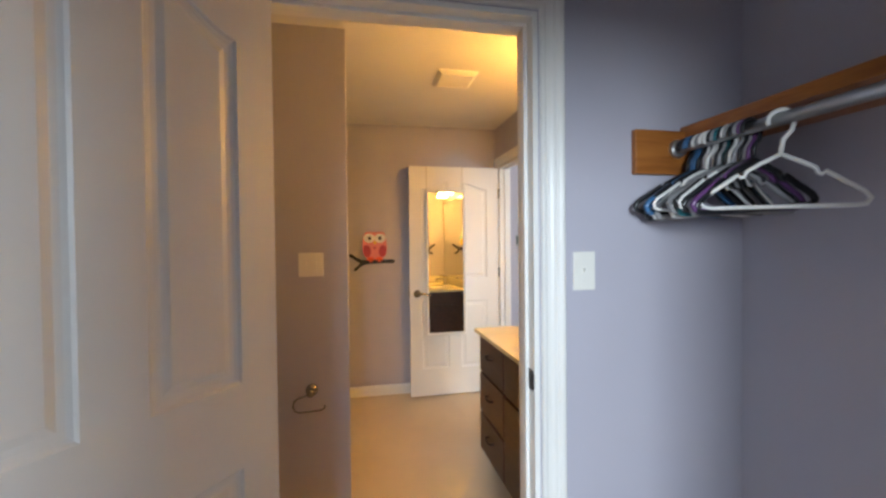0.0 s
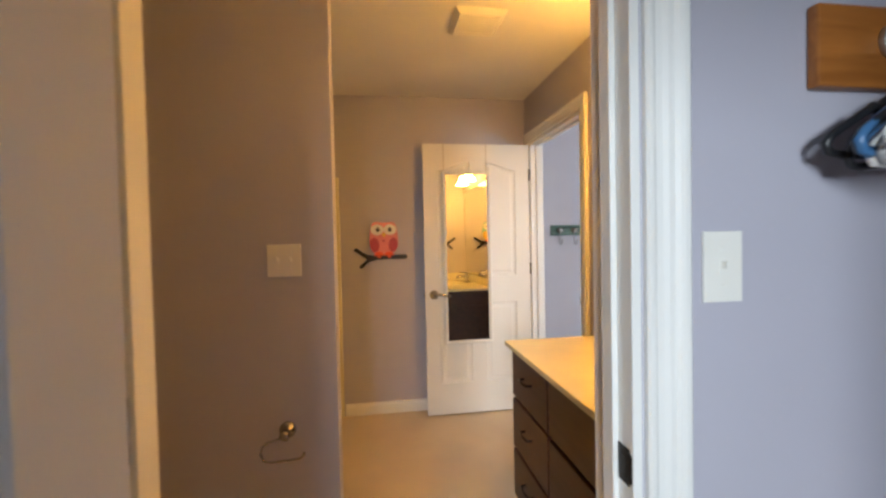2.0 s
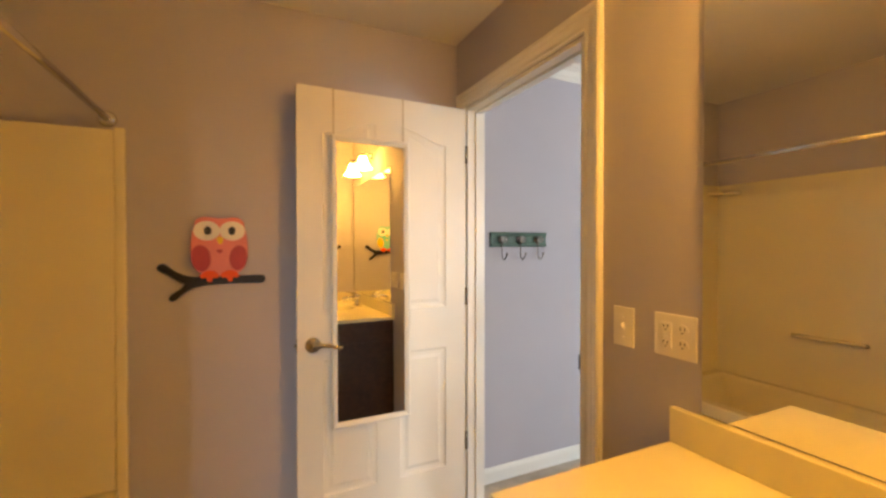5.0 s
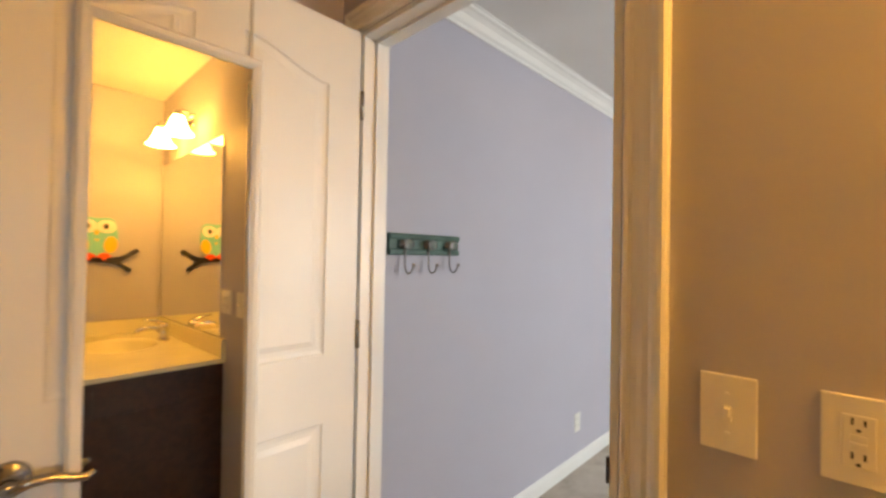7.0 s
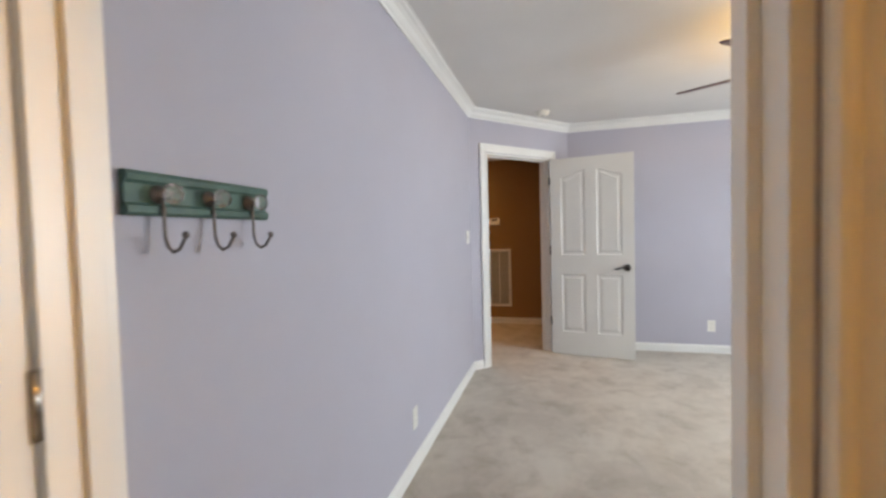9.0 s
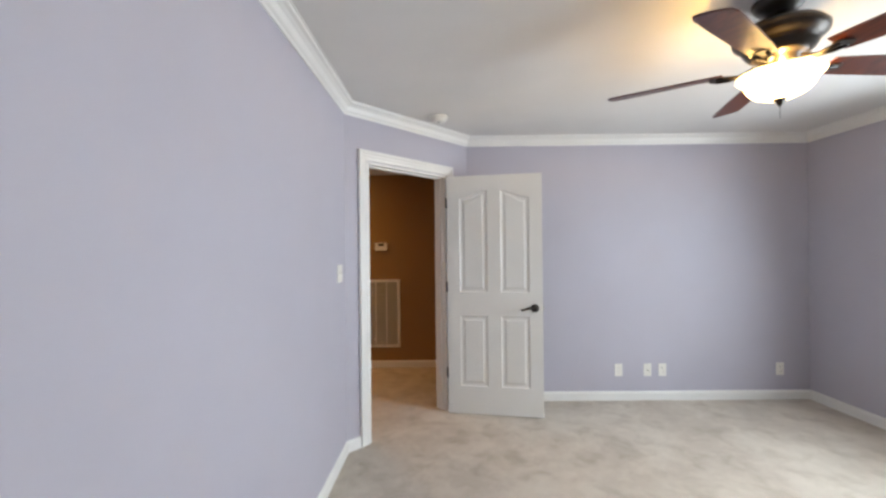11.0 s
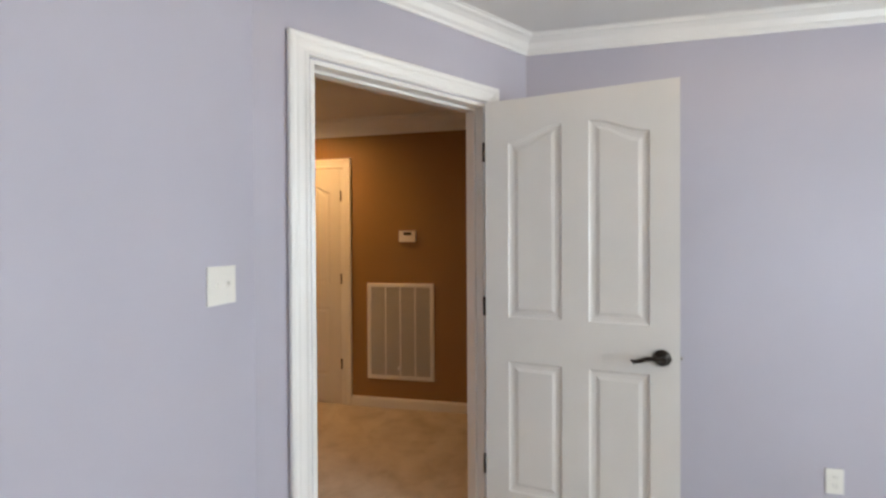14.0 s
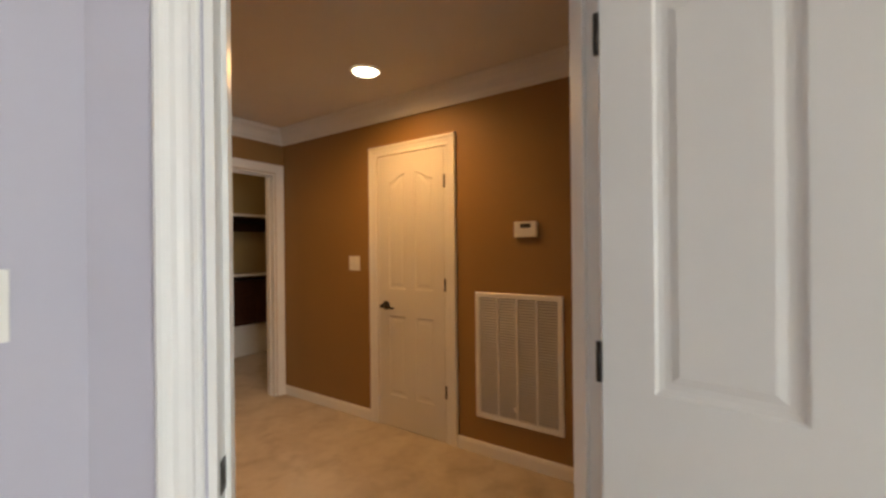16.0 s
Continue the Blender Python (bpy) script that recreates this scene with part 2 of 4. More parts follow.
def part(name, bm, mat, parent, label=""):
    ob = mesh_ob(name, bm, mat)
    ob.parent = parent
    if label:
        tagged(ob, label)
    return ob


def thing(name, m, label, category, group="", kind=""):
    ob = new(name)
    ob.matrix_world = m
    ob.empty_display_size = 0.1
    return tagged(ob, label, category, group, kind)


def setting(name, bm, mat, label, category):
    return tagged(mesh_ob(name, bm, mat), label, category, "", "structure")


def offset_line(pts, d, closed):
    """The polyline moved d to its left, with mitred corners."""
    n, out = len(pts), []
    for i in range(n):
        p = Vector(pts[i])
        a = Vector(pts[i - 1]) if (closed or i > 0) else None
        c = Vector(pts[(i + 1) % n]) if (closed or i < n - 1) else None
        d1 = (p - a).normalized() if a is not None else (c - p).normalized()
        d2 = (c - p).normalized() if c is not None else d1
        n1, n2 = Vector((-d1.y, d1.x)), Vector((-d2.y, d2.x))
        k = (n1 + n2)
        out.append(p + k * (d * 2 / max(k.length_squared, 0.2)) if k.length > 1e-4 else p + n1 * d)
    return out


def sweep(bm, pts, prof, closed=False):
    """Profile points (out from the wall, height) carried along a floor-plan line, the room on its left."""
    rows = []
    for a, z in prof:
        rows.append([bm.verts.new((q.x, q.y, z)) for q in offset_line(pts, a, closed)])
    n = len(pts)
    for i in range(n if closed else n - 1):
        for k in range(len(prof) - 1):
            bm.faces.new((rows[k][i], rows[k][(i + 1) % n], rows[k + 1][(i + 1) % n], rows[k + 1][i]))
    if not closed:
        bm.faces.new([r[0] for r in rows])
        bm.faces.new([r[-1] for r in rows][::-1])
    return bm


# ---- structure ----
CEIL_BATH, CEIL = 2.43, 2.45
TOP = 2.60
NORTH = 3.665
DA, DB = Vector((4.785, NORTH)), Vector((5.765, 2.765))
DU = (DB - DA).normalized()
DN = Vector((-DU.y, DU.x))


def wall(name, p0, p1, thick, openings, mats, label, top=TOP):
    """Wall from p0 to p1, its face on that line and its thickness to the left; openings (u0, u1, z0, z1). mats: right face, left face."""
    p0, p1 = Vector(p0), Vector(p1)
    length = (p1 - p0).length
    cuts = sorted({0.0, length, *[o[0] for o in openings], *[o[1] for o in openings]})
    bm = bmesh.new()
    for a, b in zip(cuts, cuts[1:]):
        mid, zs = (a + b) / 2, [(0.0, top)]
        for u0, u1, z0, z1 in openings:
            if u0 < mid < u1:
                zs = [(lo, hi) for lo, hi in ((0.0, z0), (z1, top)) if hi - lo > 1e-3]
        for lo, hi in zs:
            box(bm, a, 0, lo, b, thick, hi)
    for f in bm.faces:
        f.material_index = 1 if f.normal.y > 0.5 else 0
    d = (p1 - p0).normalized()
    bm.transform(Matrix.Translation((p0.x, p0.y, 0)) @ Matrix.Rotation(math.atan2(d.y, d.x), 4, "Z"))
    me = bpy.data.meshes.new(name)
    bm.to_mesh(me)
    bm.free()
    for m in mats:
        me.materials.append(m)
    return tagged(new(name, me), label, "wall", "", "structure")


LL, LB = (LAVENDER, LAVENDER), (LAVENDER, BROWN)
LAV = "plain lavender-grey painted drywall"
BRN = "plain caramel-brown painted drywall"
wall("wall_north", (-1.07, NORTH), (4.785, NORTH), 0.12, [], LB, LAV)
wall("wall_bath_bedroom", (1.415, -2.90), (1.415, NORTH - 0.001), 0.095, [(2.712 + 2.90, 3.546 + 2.90, 0, 2.06)], LL, LAV + " with a doorway")
wall("wall_dressing", (-0.95, 1.055), (1.319, 1.055), 0.12, [(0.95 - 0.232, 0.95 + 0.580, 0, 2.065)], LL, LAV + " with a doorway")
wall("wall_tub", (-0.95, 2.0), (-0.01, 2.0), 0.11, [], LL, LAV)
wall("wall_west", (-0.95, -2.90), (-0.95, NORTH - 0.001), 0.12, [], LL, LAV)
# unseen partition, added so its two openings shape the daylight from the back window
wall("dressing_light_baffle", (1.319, -0.45), (-0.949, -0.45), 0.12, [(1.319 - 0.50, 1.319 + 0.165, 0, 1.82), (1.319 + 0.52, 1.319 + 0.90, 0, 1.82)], LL, LAV + " with two openings, unseen, added to shape the daylight")
wall("wall_vestibule_south", (1.43, -2.90), (-1.07, -2.90), 0.12, [(1.63, 2.33, 1.05, 2.35)], LL, LAV + " with a window")
wall("wall_bedroom_south", (5.885, -0.38), (1.416, -0.38), 0.12, [(1.44, 3.03, 0.78, 2.12)], LL, LAV + " with a wide window")
wall("wall_bedroom_east", (5.765, 2.764), (5.765, -0.379), 0.12, [], LB, LAV)
wall("wall_door_diagonal", DA, DB, 0.12, [(0.195, 1.040, 0, 2.06)], LB, LAV + " with a doorway")
BB = (BROWN, BROWN)
wall("wall_hall_east", (6.912, 6.30), (6.912, 2.20), 0.12, [(6.30 - 4.973, 6.30 - 4.333, 0, 2.05)], BB, BRN + " with a closed door")
wall("wall_hall_end", (4.83, 6.18), (6.911, 6.18), 0.12, [(1.17, 1.992, 0, 2.05)], BB, BRN + " with a doorway")
wall("wall_hall_west", (4.95, 3.786), (4.95, 6.179), 0.12, [], BB, BRN)
wall("wall_hall_south", (6.911, 2.32), (5.886, 2.32), 0.12, [], BB, BRN)
TAN = material("olive_tan_wall_paint", (0.34, 0.27, 0.13), 0.6, vary=0.04, scale=1.5, bump=0.1, bump_scale=420)
wall("wall_storage_north", (5.08, 8.10), (8.32, 8.10), 0.12, [], (TAN, TAN), "plain olive-tan painted drywall")
wall("wall_storage_south", (7.033, 6.18), (8.32, 6.18), 0.12, [], (TAN, TAN), "plain olive-tan painted drywall")
wall("wall_storage_east", (8.20, 8.099), (8.20, 6.301), 0.12, [], (TAN, TAN), "plain olive-tan painted drywall")
wall("wall_storage_west", (5.20, 6.301), (5.20, 8.099), 0.12, [], (TAN, TAN), "plain olive-tan painted drywall")


def slab(name, polygons, z0, z1, mat, label, category):
    bm = bmesh.new()
    for poly in polygons:
        b = bmesh.new()
        lo = [b.verts.new((x, y, z0)) for x, y in poly]
        hi = [b.verts.new((x, y, z1)) for x, y in poly]
        b.faces.new(lo[::-1])
        b.faces.new(hi)
        for i in range(len(poly)):
            b.faces.new((lo[i], lo[(i + 1) % len(poly)], hi[(i + 1) % len(poly)], hi[i]))
        join(bm, b)
    return setting(name, bm, mat, label, category)


def rect(x0, y0, x1, y1):
    return [(x0, y0), (x1, y0), (x1, y1), (x0, y1)]


slab("floor_bathroom", [rect(-0.95, 1.115, 1.38, NORTH)], -0.1, 0.0, VINYL, "glossy beige sheet vinyl bathroom floor", "floor")
CARPET_LABEL = "beige cut-pile carpet with vacuum and foot marks"
slab("floor_bedroom", [[(1.38, -0.5), (5.83, -0.5), (5.83, 2.79), (4.81, NORTH + 0.06), (1.38, NORTH + 0.06)]], -0.1, 0.006, CARPET, CARPET_LABEL, "carpet")
slab("floor_hall", [[(5.83, 2.79), (7.03, 2.2), (7.03, 6.24), (4.81, 6.24), (4.81, NORTH + 0.06)]], -0.1, 0.006, CARPET, CARPET_LABEL, "carpet")
slab("floor_storage", [rect(4.81, 6.24, 8.32, 8.22)], -0.1, 0.006, CARPET, CARPET_LABEL, "carpet")
slab("floor_dressing", [rect(-1.07, -3.02, 1.38, 1.115)], -0.1, 0.006, CARPET, CARPET_LABEL, "carpet")
slab("ceiling_bathroom", [rect(-0.949, 1.176, 1.319, NORTH - 0.001)], CEIL_BATH, 2.6, CEILING, "white painted bathroom ceiling", "ceiling")
slab("ceiling_bedroom", [[(1.416, -0.379), (5.764, -0.379), (5.764, 2.764), (4.785, NORTH - 0.002), (1.416, NORTH - 0.002)]], CEIL, 2.6, CEILING, "white painted bedroom ceiling", "ceiling")
slab("ceiling_hall", [[(5.886, 2.321), (6.911, 2.321), (6.911, 6.179), (4.951, 6.179), (4.951, 3.787), (DA + DN * 0.121 + DU * 0.07).to_tuple(), (DB + DN * 0.121).to_tuple()]], CEIL, 2.6, CEILING,
     "white painted hall ceiling", "ceiling")
slab("ceiling_dressing", [rect(-0.949, -2.899, 1.319, -0.571), rect(-0.949, -0.449, 1.319, 1.054)], CEIL, 2.6, CEILING, "white painted dressing room ceiling", "ceiling")
slab("ceiling_storage", [rect(5.201, 6.301, 8.199, 8.099)], CEIL, 2.6, CEILING, "white painted storage room ceiling", "ceiling")
slab("ground", [rect(-60, -60, 60, 60)], -0.4, -0.3, material("lawn_ground", (0.06, 0.09, 0.03), 0.9, vary=0.3, scale=3), "grass ground outside the house", "ground")
# slab out of view, added to stop sky light leaking in over the walls
roof = bmesh.new()
box(roof, -1.3, -3.2, 2.601, 8.6, 8.5, 2.75)
setting("roof", roof, CEILING, "plain closed slab over the rooms, unseen, keeps outside light out", "roof")

# trim: baseboards and crown mouldings, the room on the left of each line
BASE = [(0.0, 0.0), (0.014, 0.0), (0.014, 0.068), (0.010, 0.082), (0.004, 0.090), (0.0, 0.090)]


def baseboard(pts):
    b = bmesh.new()
    sweep(b, pts, BASE)
    return setting("baseboard", b, TRIM, "white painted wooden baseboard", "baseboard")


def dpt(s, off=0.0):
    return (DA + DU * s + DN * off).to_tuple()


baseboard([(0.80, NORTH), (-0.13, NORTH)])
baseboard([(1.32, NORTH), (0.80, NORTH)])
baseboard([(-0.95, 2.0), (-0.01, 2.0), (-0.01, 2.11)])
baseboard([dpt(0.111), (4.785, NORTH), (1.415, NORTH), (1.415, 3.63)])
baseboard([(1.415, 2.635), (1.415, -0.38), (5.765, -0.38), (5.765, 2.765), dpt(1.124)])
baseboard([(6.912, 2.44), (6.912, 4.255)])
baseboard([(6.912, 5.052), (6.912, 6.18)])
baseboard([(0.635, 1.055), (1.32, 1.055), (1.32, -0.45)][::-1])
baseboard([(5.20, 8.10), (5.20, 6.30)])
baseboard([(8.20, 8.10), (5.20, 8.10)])


def crown(pts, drop, out, ceil, closed):
    b = bmesh.new()
    z = ceil
    prof = [(0.0, z - drop), (out * 0.10, z - drop), (out * 0.16, z - drop * 0.86), (out * 0.30, z - drop * 0.72), (out * 0.44, z - drop * 0.42), (out * 0.66, z - drop * 0.26),
            (out * 0.86, z - drop * 0.18), (out * 0.90, z - drop * 0.08), (out, z - drop * 0.06), (out, z - 0.001), (0.0, z - 0.001)]
    sweep(b, pts, prof, closed)
    return setting("crown_moulding", b, TRIM, "white painted crown moulding along the ceiling", "crown moulding")


crown([(5.765, -0.38), (5.765, 2.765), (4.785, NORTH), (1.415, NORTH), (1.415, -0.38)], 0.085, 0.075, CEIL, True)
crown([(6.912, 2.32), (6.912, 6.18), (4.95, 6.18), (4.95, 3.786)], 0.13, 0.10, CEIL, False)

CASE = [(0.0, 0.0), (0.0, 0.011), (0.004, 0.015), (0.011, 0.015), (0.018, 0.012), (0.028, 0.013), (0.038, 0.016), (0.048, 0.016), (0.055, 0.021), (0.062, 0.023), (0.070, 0.023), (0.076, 0.018), (0.076, 0.0)]


def casing(origin, u, n, u0, u1, top, label="white painted moulded door casing"):
    """U-shaped door casing on a wall face through origin; u along the wall, n out of it."""
    o, u, n = Vector((*origin, 0)), Vector((*u, 0)), Vector((*n, 0))
    b, rows = bmesh.new(), []
    for a, h in CASE:
        a += 0.006
        rows.append([b.verts.new(o + u * x + n * h + Vector((0, 0, z))) for x, z in ((u0 - a, 0.004), (u0 - a, top + a), (u1 + a, top + a), (u1 + a, 0.004))])
    for i in range(3):
        for k in range(len(CASE) - 1):
            b.faces.new((rows[k][i], rows[k][i + 1], rows[k + 1][i + 1], rows[k + 1][i]))
    b.faces.new([r[0] for r in rows])
    b.faces.new([r[3] for r in rows])
    return setting("door_casing", b, TRIM, label, "door casing")


def jamb(origin, u, n, u0, u1, top, depth, stop_at):
    """Lining of a doorway with a stop bead; depth runs against n from the face."""
    m = Matrix((((u[0], -n[0], 0, origin[0])), (u[1], -n[1], 0, origin[1]), (0, 0, 1, 0), (0, 0, 0, 1)))
    b = bmesh.new()
    e = 0.003
    box(b, u0 - 0.001, -e, 0.003, u0 + 0.016, depth + e, top, 0.002)
    box(b, u1 - 0.016, -e, 0.003, u1 + 0.001, depth + e, top, 0.002)
    box(b, u0 + 0.016, -e, top - 0.016, u1 - 0.016, depth + e, top + 0.001, 0.002)
    s0, s1 = stop_at, stop_at + 0.035
    box(b, u0 + 0.016, s0, 0.003, u0 + 0.027, s1, top - 0.016, 0.002)
    box(b, u1 - 0.027, s0, 0.003, u1 - 0.016, s1, top - 0.016, 0.002)
    box(b, u0 + 0.027, s0, top - 0.027, u1 - 0.027, s1, top - 0.016, 0.002)
    b.transform(m)
    return setting("door_jamb", b, TRIM, "white painted door jamb with stop bead", "door jamb")


# dressing-room doorway, bathroom to bedroom doorway, bedroom to hall doorway, hall closet, storage doorway
casing((0, 1.055), (1, 0), (0, -1), -0.232, 0.580, 2.065)
casing((0, 1.175), (1, 0), (0, 1), -0.232, 0.580, 2.065)
jamb((0, 1.055), (1, 0), (0, -1), -0.232, 0.580, 2.065, 0.12, 0.04)
casing((1.32, 0), (0, 1), (-1, 0), 2.712, 3.546, 2.06)
casing((1.415, 0), (0, 1), (1, 0), 2.712, 3.546, 2.06)
jamb((1.32, 0), (0, 1), (-1, 0), 2.712, 3.546, 2.06, 0.095, 0.04)
casing(DA, DU, -DN, 0.195, 1.040, 2.06)
casing(DA + DN * 0.12, DU, DN, 0.195, 1.040, 2.06)
jamb(DA, DU, -DN, 0.195, 1.040, 2.06, 0.12, 0.045)
casing((6.912, 0), (0, 1), (-1, 0), 4.333, 4.973, 2.05)
jamb((6.912, 0), (0, 1), (-1, 0), 4.333, 4.973, 2.05, 0.12, 0.065)
casing((0, 6.18), (1, 0), (0, -1), 6.0, 6.822, 2.05)
jamb((0, 6.18), (1, 0), (0, -1), 6.0, 6.822, 2.05, 0.12, 0.05)

# ---- doors ----


def panel_outline(x0, x1, z0, z1, arch, rising, d):
    """Counter-clockwise outline of a door panel drawn in by d; arch lifts the top towards the door's middle."""
    x0, x1, z0 = x0 + d, x1 - d, z0 + d
    if not arch:
        return [(x0, z0), (x1, z0), (x1, z1 - d), (x0, z1 - d)]
    top = []
    for i in range(13):
        q = i / 12
        e = q if rising else 1 - q
        top.append((x1 - (x1 - x0) * q, z1 - d + arch * (1 - e * e * (3 - 2 * e))))
    return [(x0, z0), (x1, z0)] + top


def panel_specs(w, h, stile, mid, arch):
    pw = (w - 2 * stile - mid) / 2
    out = []
    for x0, rising in ((stile, True), (stile + pw + mid, False)):
        out.append((x0, x0 + pw, 0.235, 0.835, 0, rising))
        out.append((x0, x0 + pw, 1.035, h - 0.195, arch, rising))
    return out


def door(name, w, m, label, knob_metal, stile=0.108, mid=0.112, arch=0.065, h=2.03, t=0.035, lever=True, hinge_metal=None, hs=-1):
    """Moulded four-panel door; local x runs from the hinge to the latch, y from -t/2 to t/2, z up."""
    root = thing(name, m, label, "door", "", "structure")
    specs = panel_specs(w, h, stile, mid, arch)
    pw = (w - 2 * stile - mid) / 2
    b = bmesh.new()
    skin, core = t / 2, t / 2 - 0.008
    box(b, 0.001, -core, 0.001, w - 0.001, core, h - 0.001)
    for s in (-1, 1):
        def bar(x0, z0, x1, z1):
            box(b, x0, min(s * core, s * skin), z0, x1, max(s * core, s * skin), z1)
        bar(0, 0, stile, h)
        bar(w - stile, 0, w, h)
        bar(stile + pw, 0, stile + pw + mid, h)
        for x0 in (stile, stile + pw + mid):
            bar(x0, 0, x0 + pw, 0.235)
            bar(x0, 0.835, x0 + pw, 1.035)
        for spec in (specs[1], specs[3]):
            edge = panel_outline(*spec, 0.0)[2:]
            poly = [(edge[0][0], h), (edge[-1][0], h)] + edge[::-1]
            prism(b, poly[::-1], 0.008, Matrix.Translation((0, -core if s < 0 else skin, 0)))
    part("slab", b, DOORWHITE, root)
    for spec in specs:
        b = bmesh.new()
        for s in (-1, 1):
            rows = []
            for d, y in ((0.0, skin - 0.0005), (0.006, skin - 0.005), (0.016, core + 0.001), (0.028, core + 0.001), (0.044, skin - 0.0025)):
                rows.append([b.verts.new((x, s * y, z)) for x, z in panel_outline(*spec, d)])
            n = len(rows[0])
            for a, c in zip(rows, rows[1:]):
                for i in range(n):
                    b.faces.new((a[i], a[(i + 1) % n], c[(i + 1) % n], c[i]))
            last = rows[-1]
            if n == 4:
                b.faces.new(last)
            else:
                lows = [last[1]]
                for k in range(3, n - 1):
                    c = last[k].co
                    lows.append(b.verts.new((c.x, c.y, last[1].co.z)))
                lows.append(last[0])
                for k in range(n - 3):
                    b.faces.new((lows[k], last[k + 2], last[k + 3], lows[k + 1]))
        part("panel", b, DOORWHITE, root)
    if lever:
        for s in (-1, 1):
            b = bmesh.new()
            y = s * skin
            mm = Matrix.Translation((w - 0.065, y, 0.908)) @ Matrix.Rotation(radians(90 if s < 0 else -90), 4, "X")
            lathe(b, [(0.034, 0.0), (0.034, 0.006), (0.029, 0.011), (0.013, 0.014), (0.012, 0.042), (0.015, 0.046), (0.015, 0.058), (0.009, 0.063)], 24, mm)
            k = y + s * 0.052
            tube(b, [(w - 0.065, k, 0.908), (w - 0.095, k, 0.913), (w - 0.125, k, 0.911), (w - 0.150, k, 0.901), (w - 0.172, k + s * 0.004, 0.897), (w - 0.182, k, 0.903)], 0.008, 10,
                 [0.012, 0.010, 0.009, 0.0085, 0.008, 0.005])
            part("lever_handle", b, knob_metal, root, "lever handle with round rose")
        b = bmesh.new()
        box(b, w - 0.0005, -0.012, 0.878, w + 0.0015, 0.012, 0.938, 0.0005)
        lathe(b, [(0.008, 0), (0.007, 0.010), (0.004, 0.011)], 12, Matrix.Translation((w, 0, 0.908)) @ Matrix.Rotation(radians(90), 4, "Y"))
        part("latch", b, NICKEL, root)
    for z in (0.345, 1.083, 1.80):
        b = bmesh.new()
        lathe(b, [(0.0065, 0), (0.0065, 0.088)], 10, Matrix.Translation((-0.006, hs * (skin + 0.003), z - 0.044)))
        box(b, -0.004, min(hs * (skin + 0.001), -hs * (skin - 0.006)), z - 0.044, -0.001, max(hs * (skin + 0.001), -hs * (skin - 0.006)), z + 0.044)
        part("hinge", b, hinge_metal or NICKEL, root)
    return root


def along(px, py, dx, dy, z=0.012):
    return Matrix.Translation((px, py, z)) @ Matrix.Rotation(math.atan2(dy, dx), 4, "Z")


# dressing-room door, swung wide open: hinge on the west jamb
door("door_1", 0.745, along(-0.193, 1.030, -0.57, -0.82) @ Matrix.Translation((0.004, 0.0175, 0)), "white moulded four-panel door, swung wide open", NICKEL)
# bathroom door, open against the wall, mirror side towards the room
bath_door = door("door_2", 0.814, along(1.295, 3.518, -0.812, -0.004) @ Matrix.Translation((0, -0.0175, 0)), "white moulded four-panel door standing open beside the wall", NICKEL, hs=1)
# bedroom door to the hall, open
door("door_3", 0.80, along(5.484, 2.953, -0.174, -0.985) @ Matrix.Translation((0, 0.0175, 0)), "white moulded four-panel door, open into the bedroom", BRONZE, hinge_metal=BRONZE)
# hall closet door, closed
door("door_4", 0.606, along(6.924, 4.350, 0, 1), "narrow white moulded four-panel door, closed", BRONZE, stile=0.095, mid=0.09, arch=0.06, hinge_metal=BRONZE, hs=1)

def strike(m, lip=0.0):
    root = thing("strike_plate", m, "dark metal strike plate set in the door jamb", "strike plate")
    b = bmesh.new()
    box(b, -0.0015, -0.017, -0.032, 0.0005, 0.017, 0.032, 0.0008)
    part("plate", b, BRONZE, root)
    b = bmesh.new()
    box(b, -0.0028, -0.008, -0.016, -0.0014, 0.008, 0.016)
    part("latch_hole", b, SLOT, root)
    if lip:
        b = bmesh.new()
        box(b, -0.004, lip - 0.004, -0.024, 0.0004, lip + 0.004, 0.024, 0.001)
        part("lip", b, BRONZE, root)
    return root


strike(Matrix.Translation((0.5635, 1.078, 0.945)), -0.020)
strike(Matrix.Translation((1.340, 2.7285, 0.955)) @ Matrix.Rotation(radians(-90), 4, "Z"), -0.022)
sp = DA + DU * 0.2115 + DN * 0.030
strike(Matrix.Translation((sp.x, sp.y, 0.905)) @ Matrix.Rotation(math.atan2(DU.y, DU.x) + math.pi, 4, "Z"))

# ---- over-door mirror ----
MW = bath_door.matrix_world.copy() @ Matrix.Translation((0.48, 0.019, 1.83)) @ Matrix.Rotation(radians(0.4), 4, "Z") @ Matrix.Rotation(radians(0.5), 4, "X") @ Matrix.Translation((-0.48, 0, -1.83))
om = thing("over_door_mirror", MW, "narrow white-framed mirror hung over the bathroom door on straps", "mirror")
X0, X1, Z0, Z1 = 0.309, 0.674, 0.535, 1.825
b = bmesh.new()
prof = [(0, 0.001), (0, 0.017), (0.007, 0.022), (0.016, 0.019), (0.025, 0.012), (0.025, 0.008)]
rows = []
for a, y in prof:
    rows.append([b.verts.new((x, y, z)) for x, z in ((X0 + a, Z0 + a), (X1 - a, Z0 + a), (X1 - a, Z1 - a), (X0 + a, Z1 - a))])
for r0, r1 in zip(rows, rows[1:]):
    for i in range(4):
        b.faces.new((r0[i], r0[(i + 1) % 4], r1[(i + 1) % 4], r1[i]))
part("frame", b, DOORWHITE, om, "white moulded frame")
b = bmesh.new()
box(b, X0 + 0.022, 0.004, Z0 + 0.022, X1 - 0.022, 0.0085, Z1 - 0.022)
part("mirror_glass", b, MIRROR, om, "clear mirror glass")
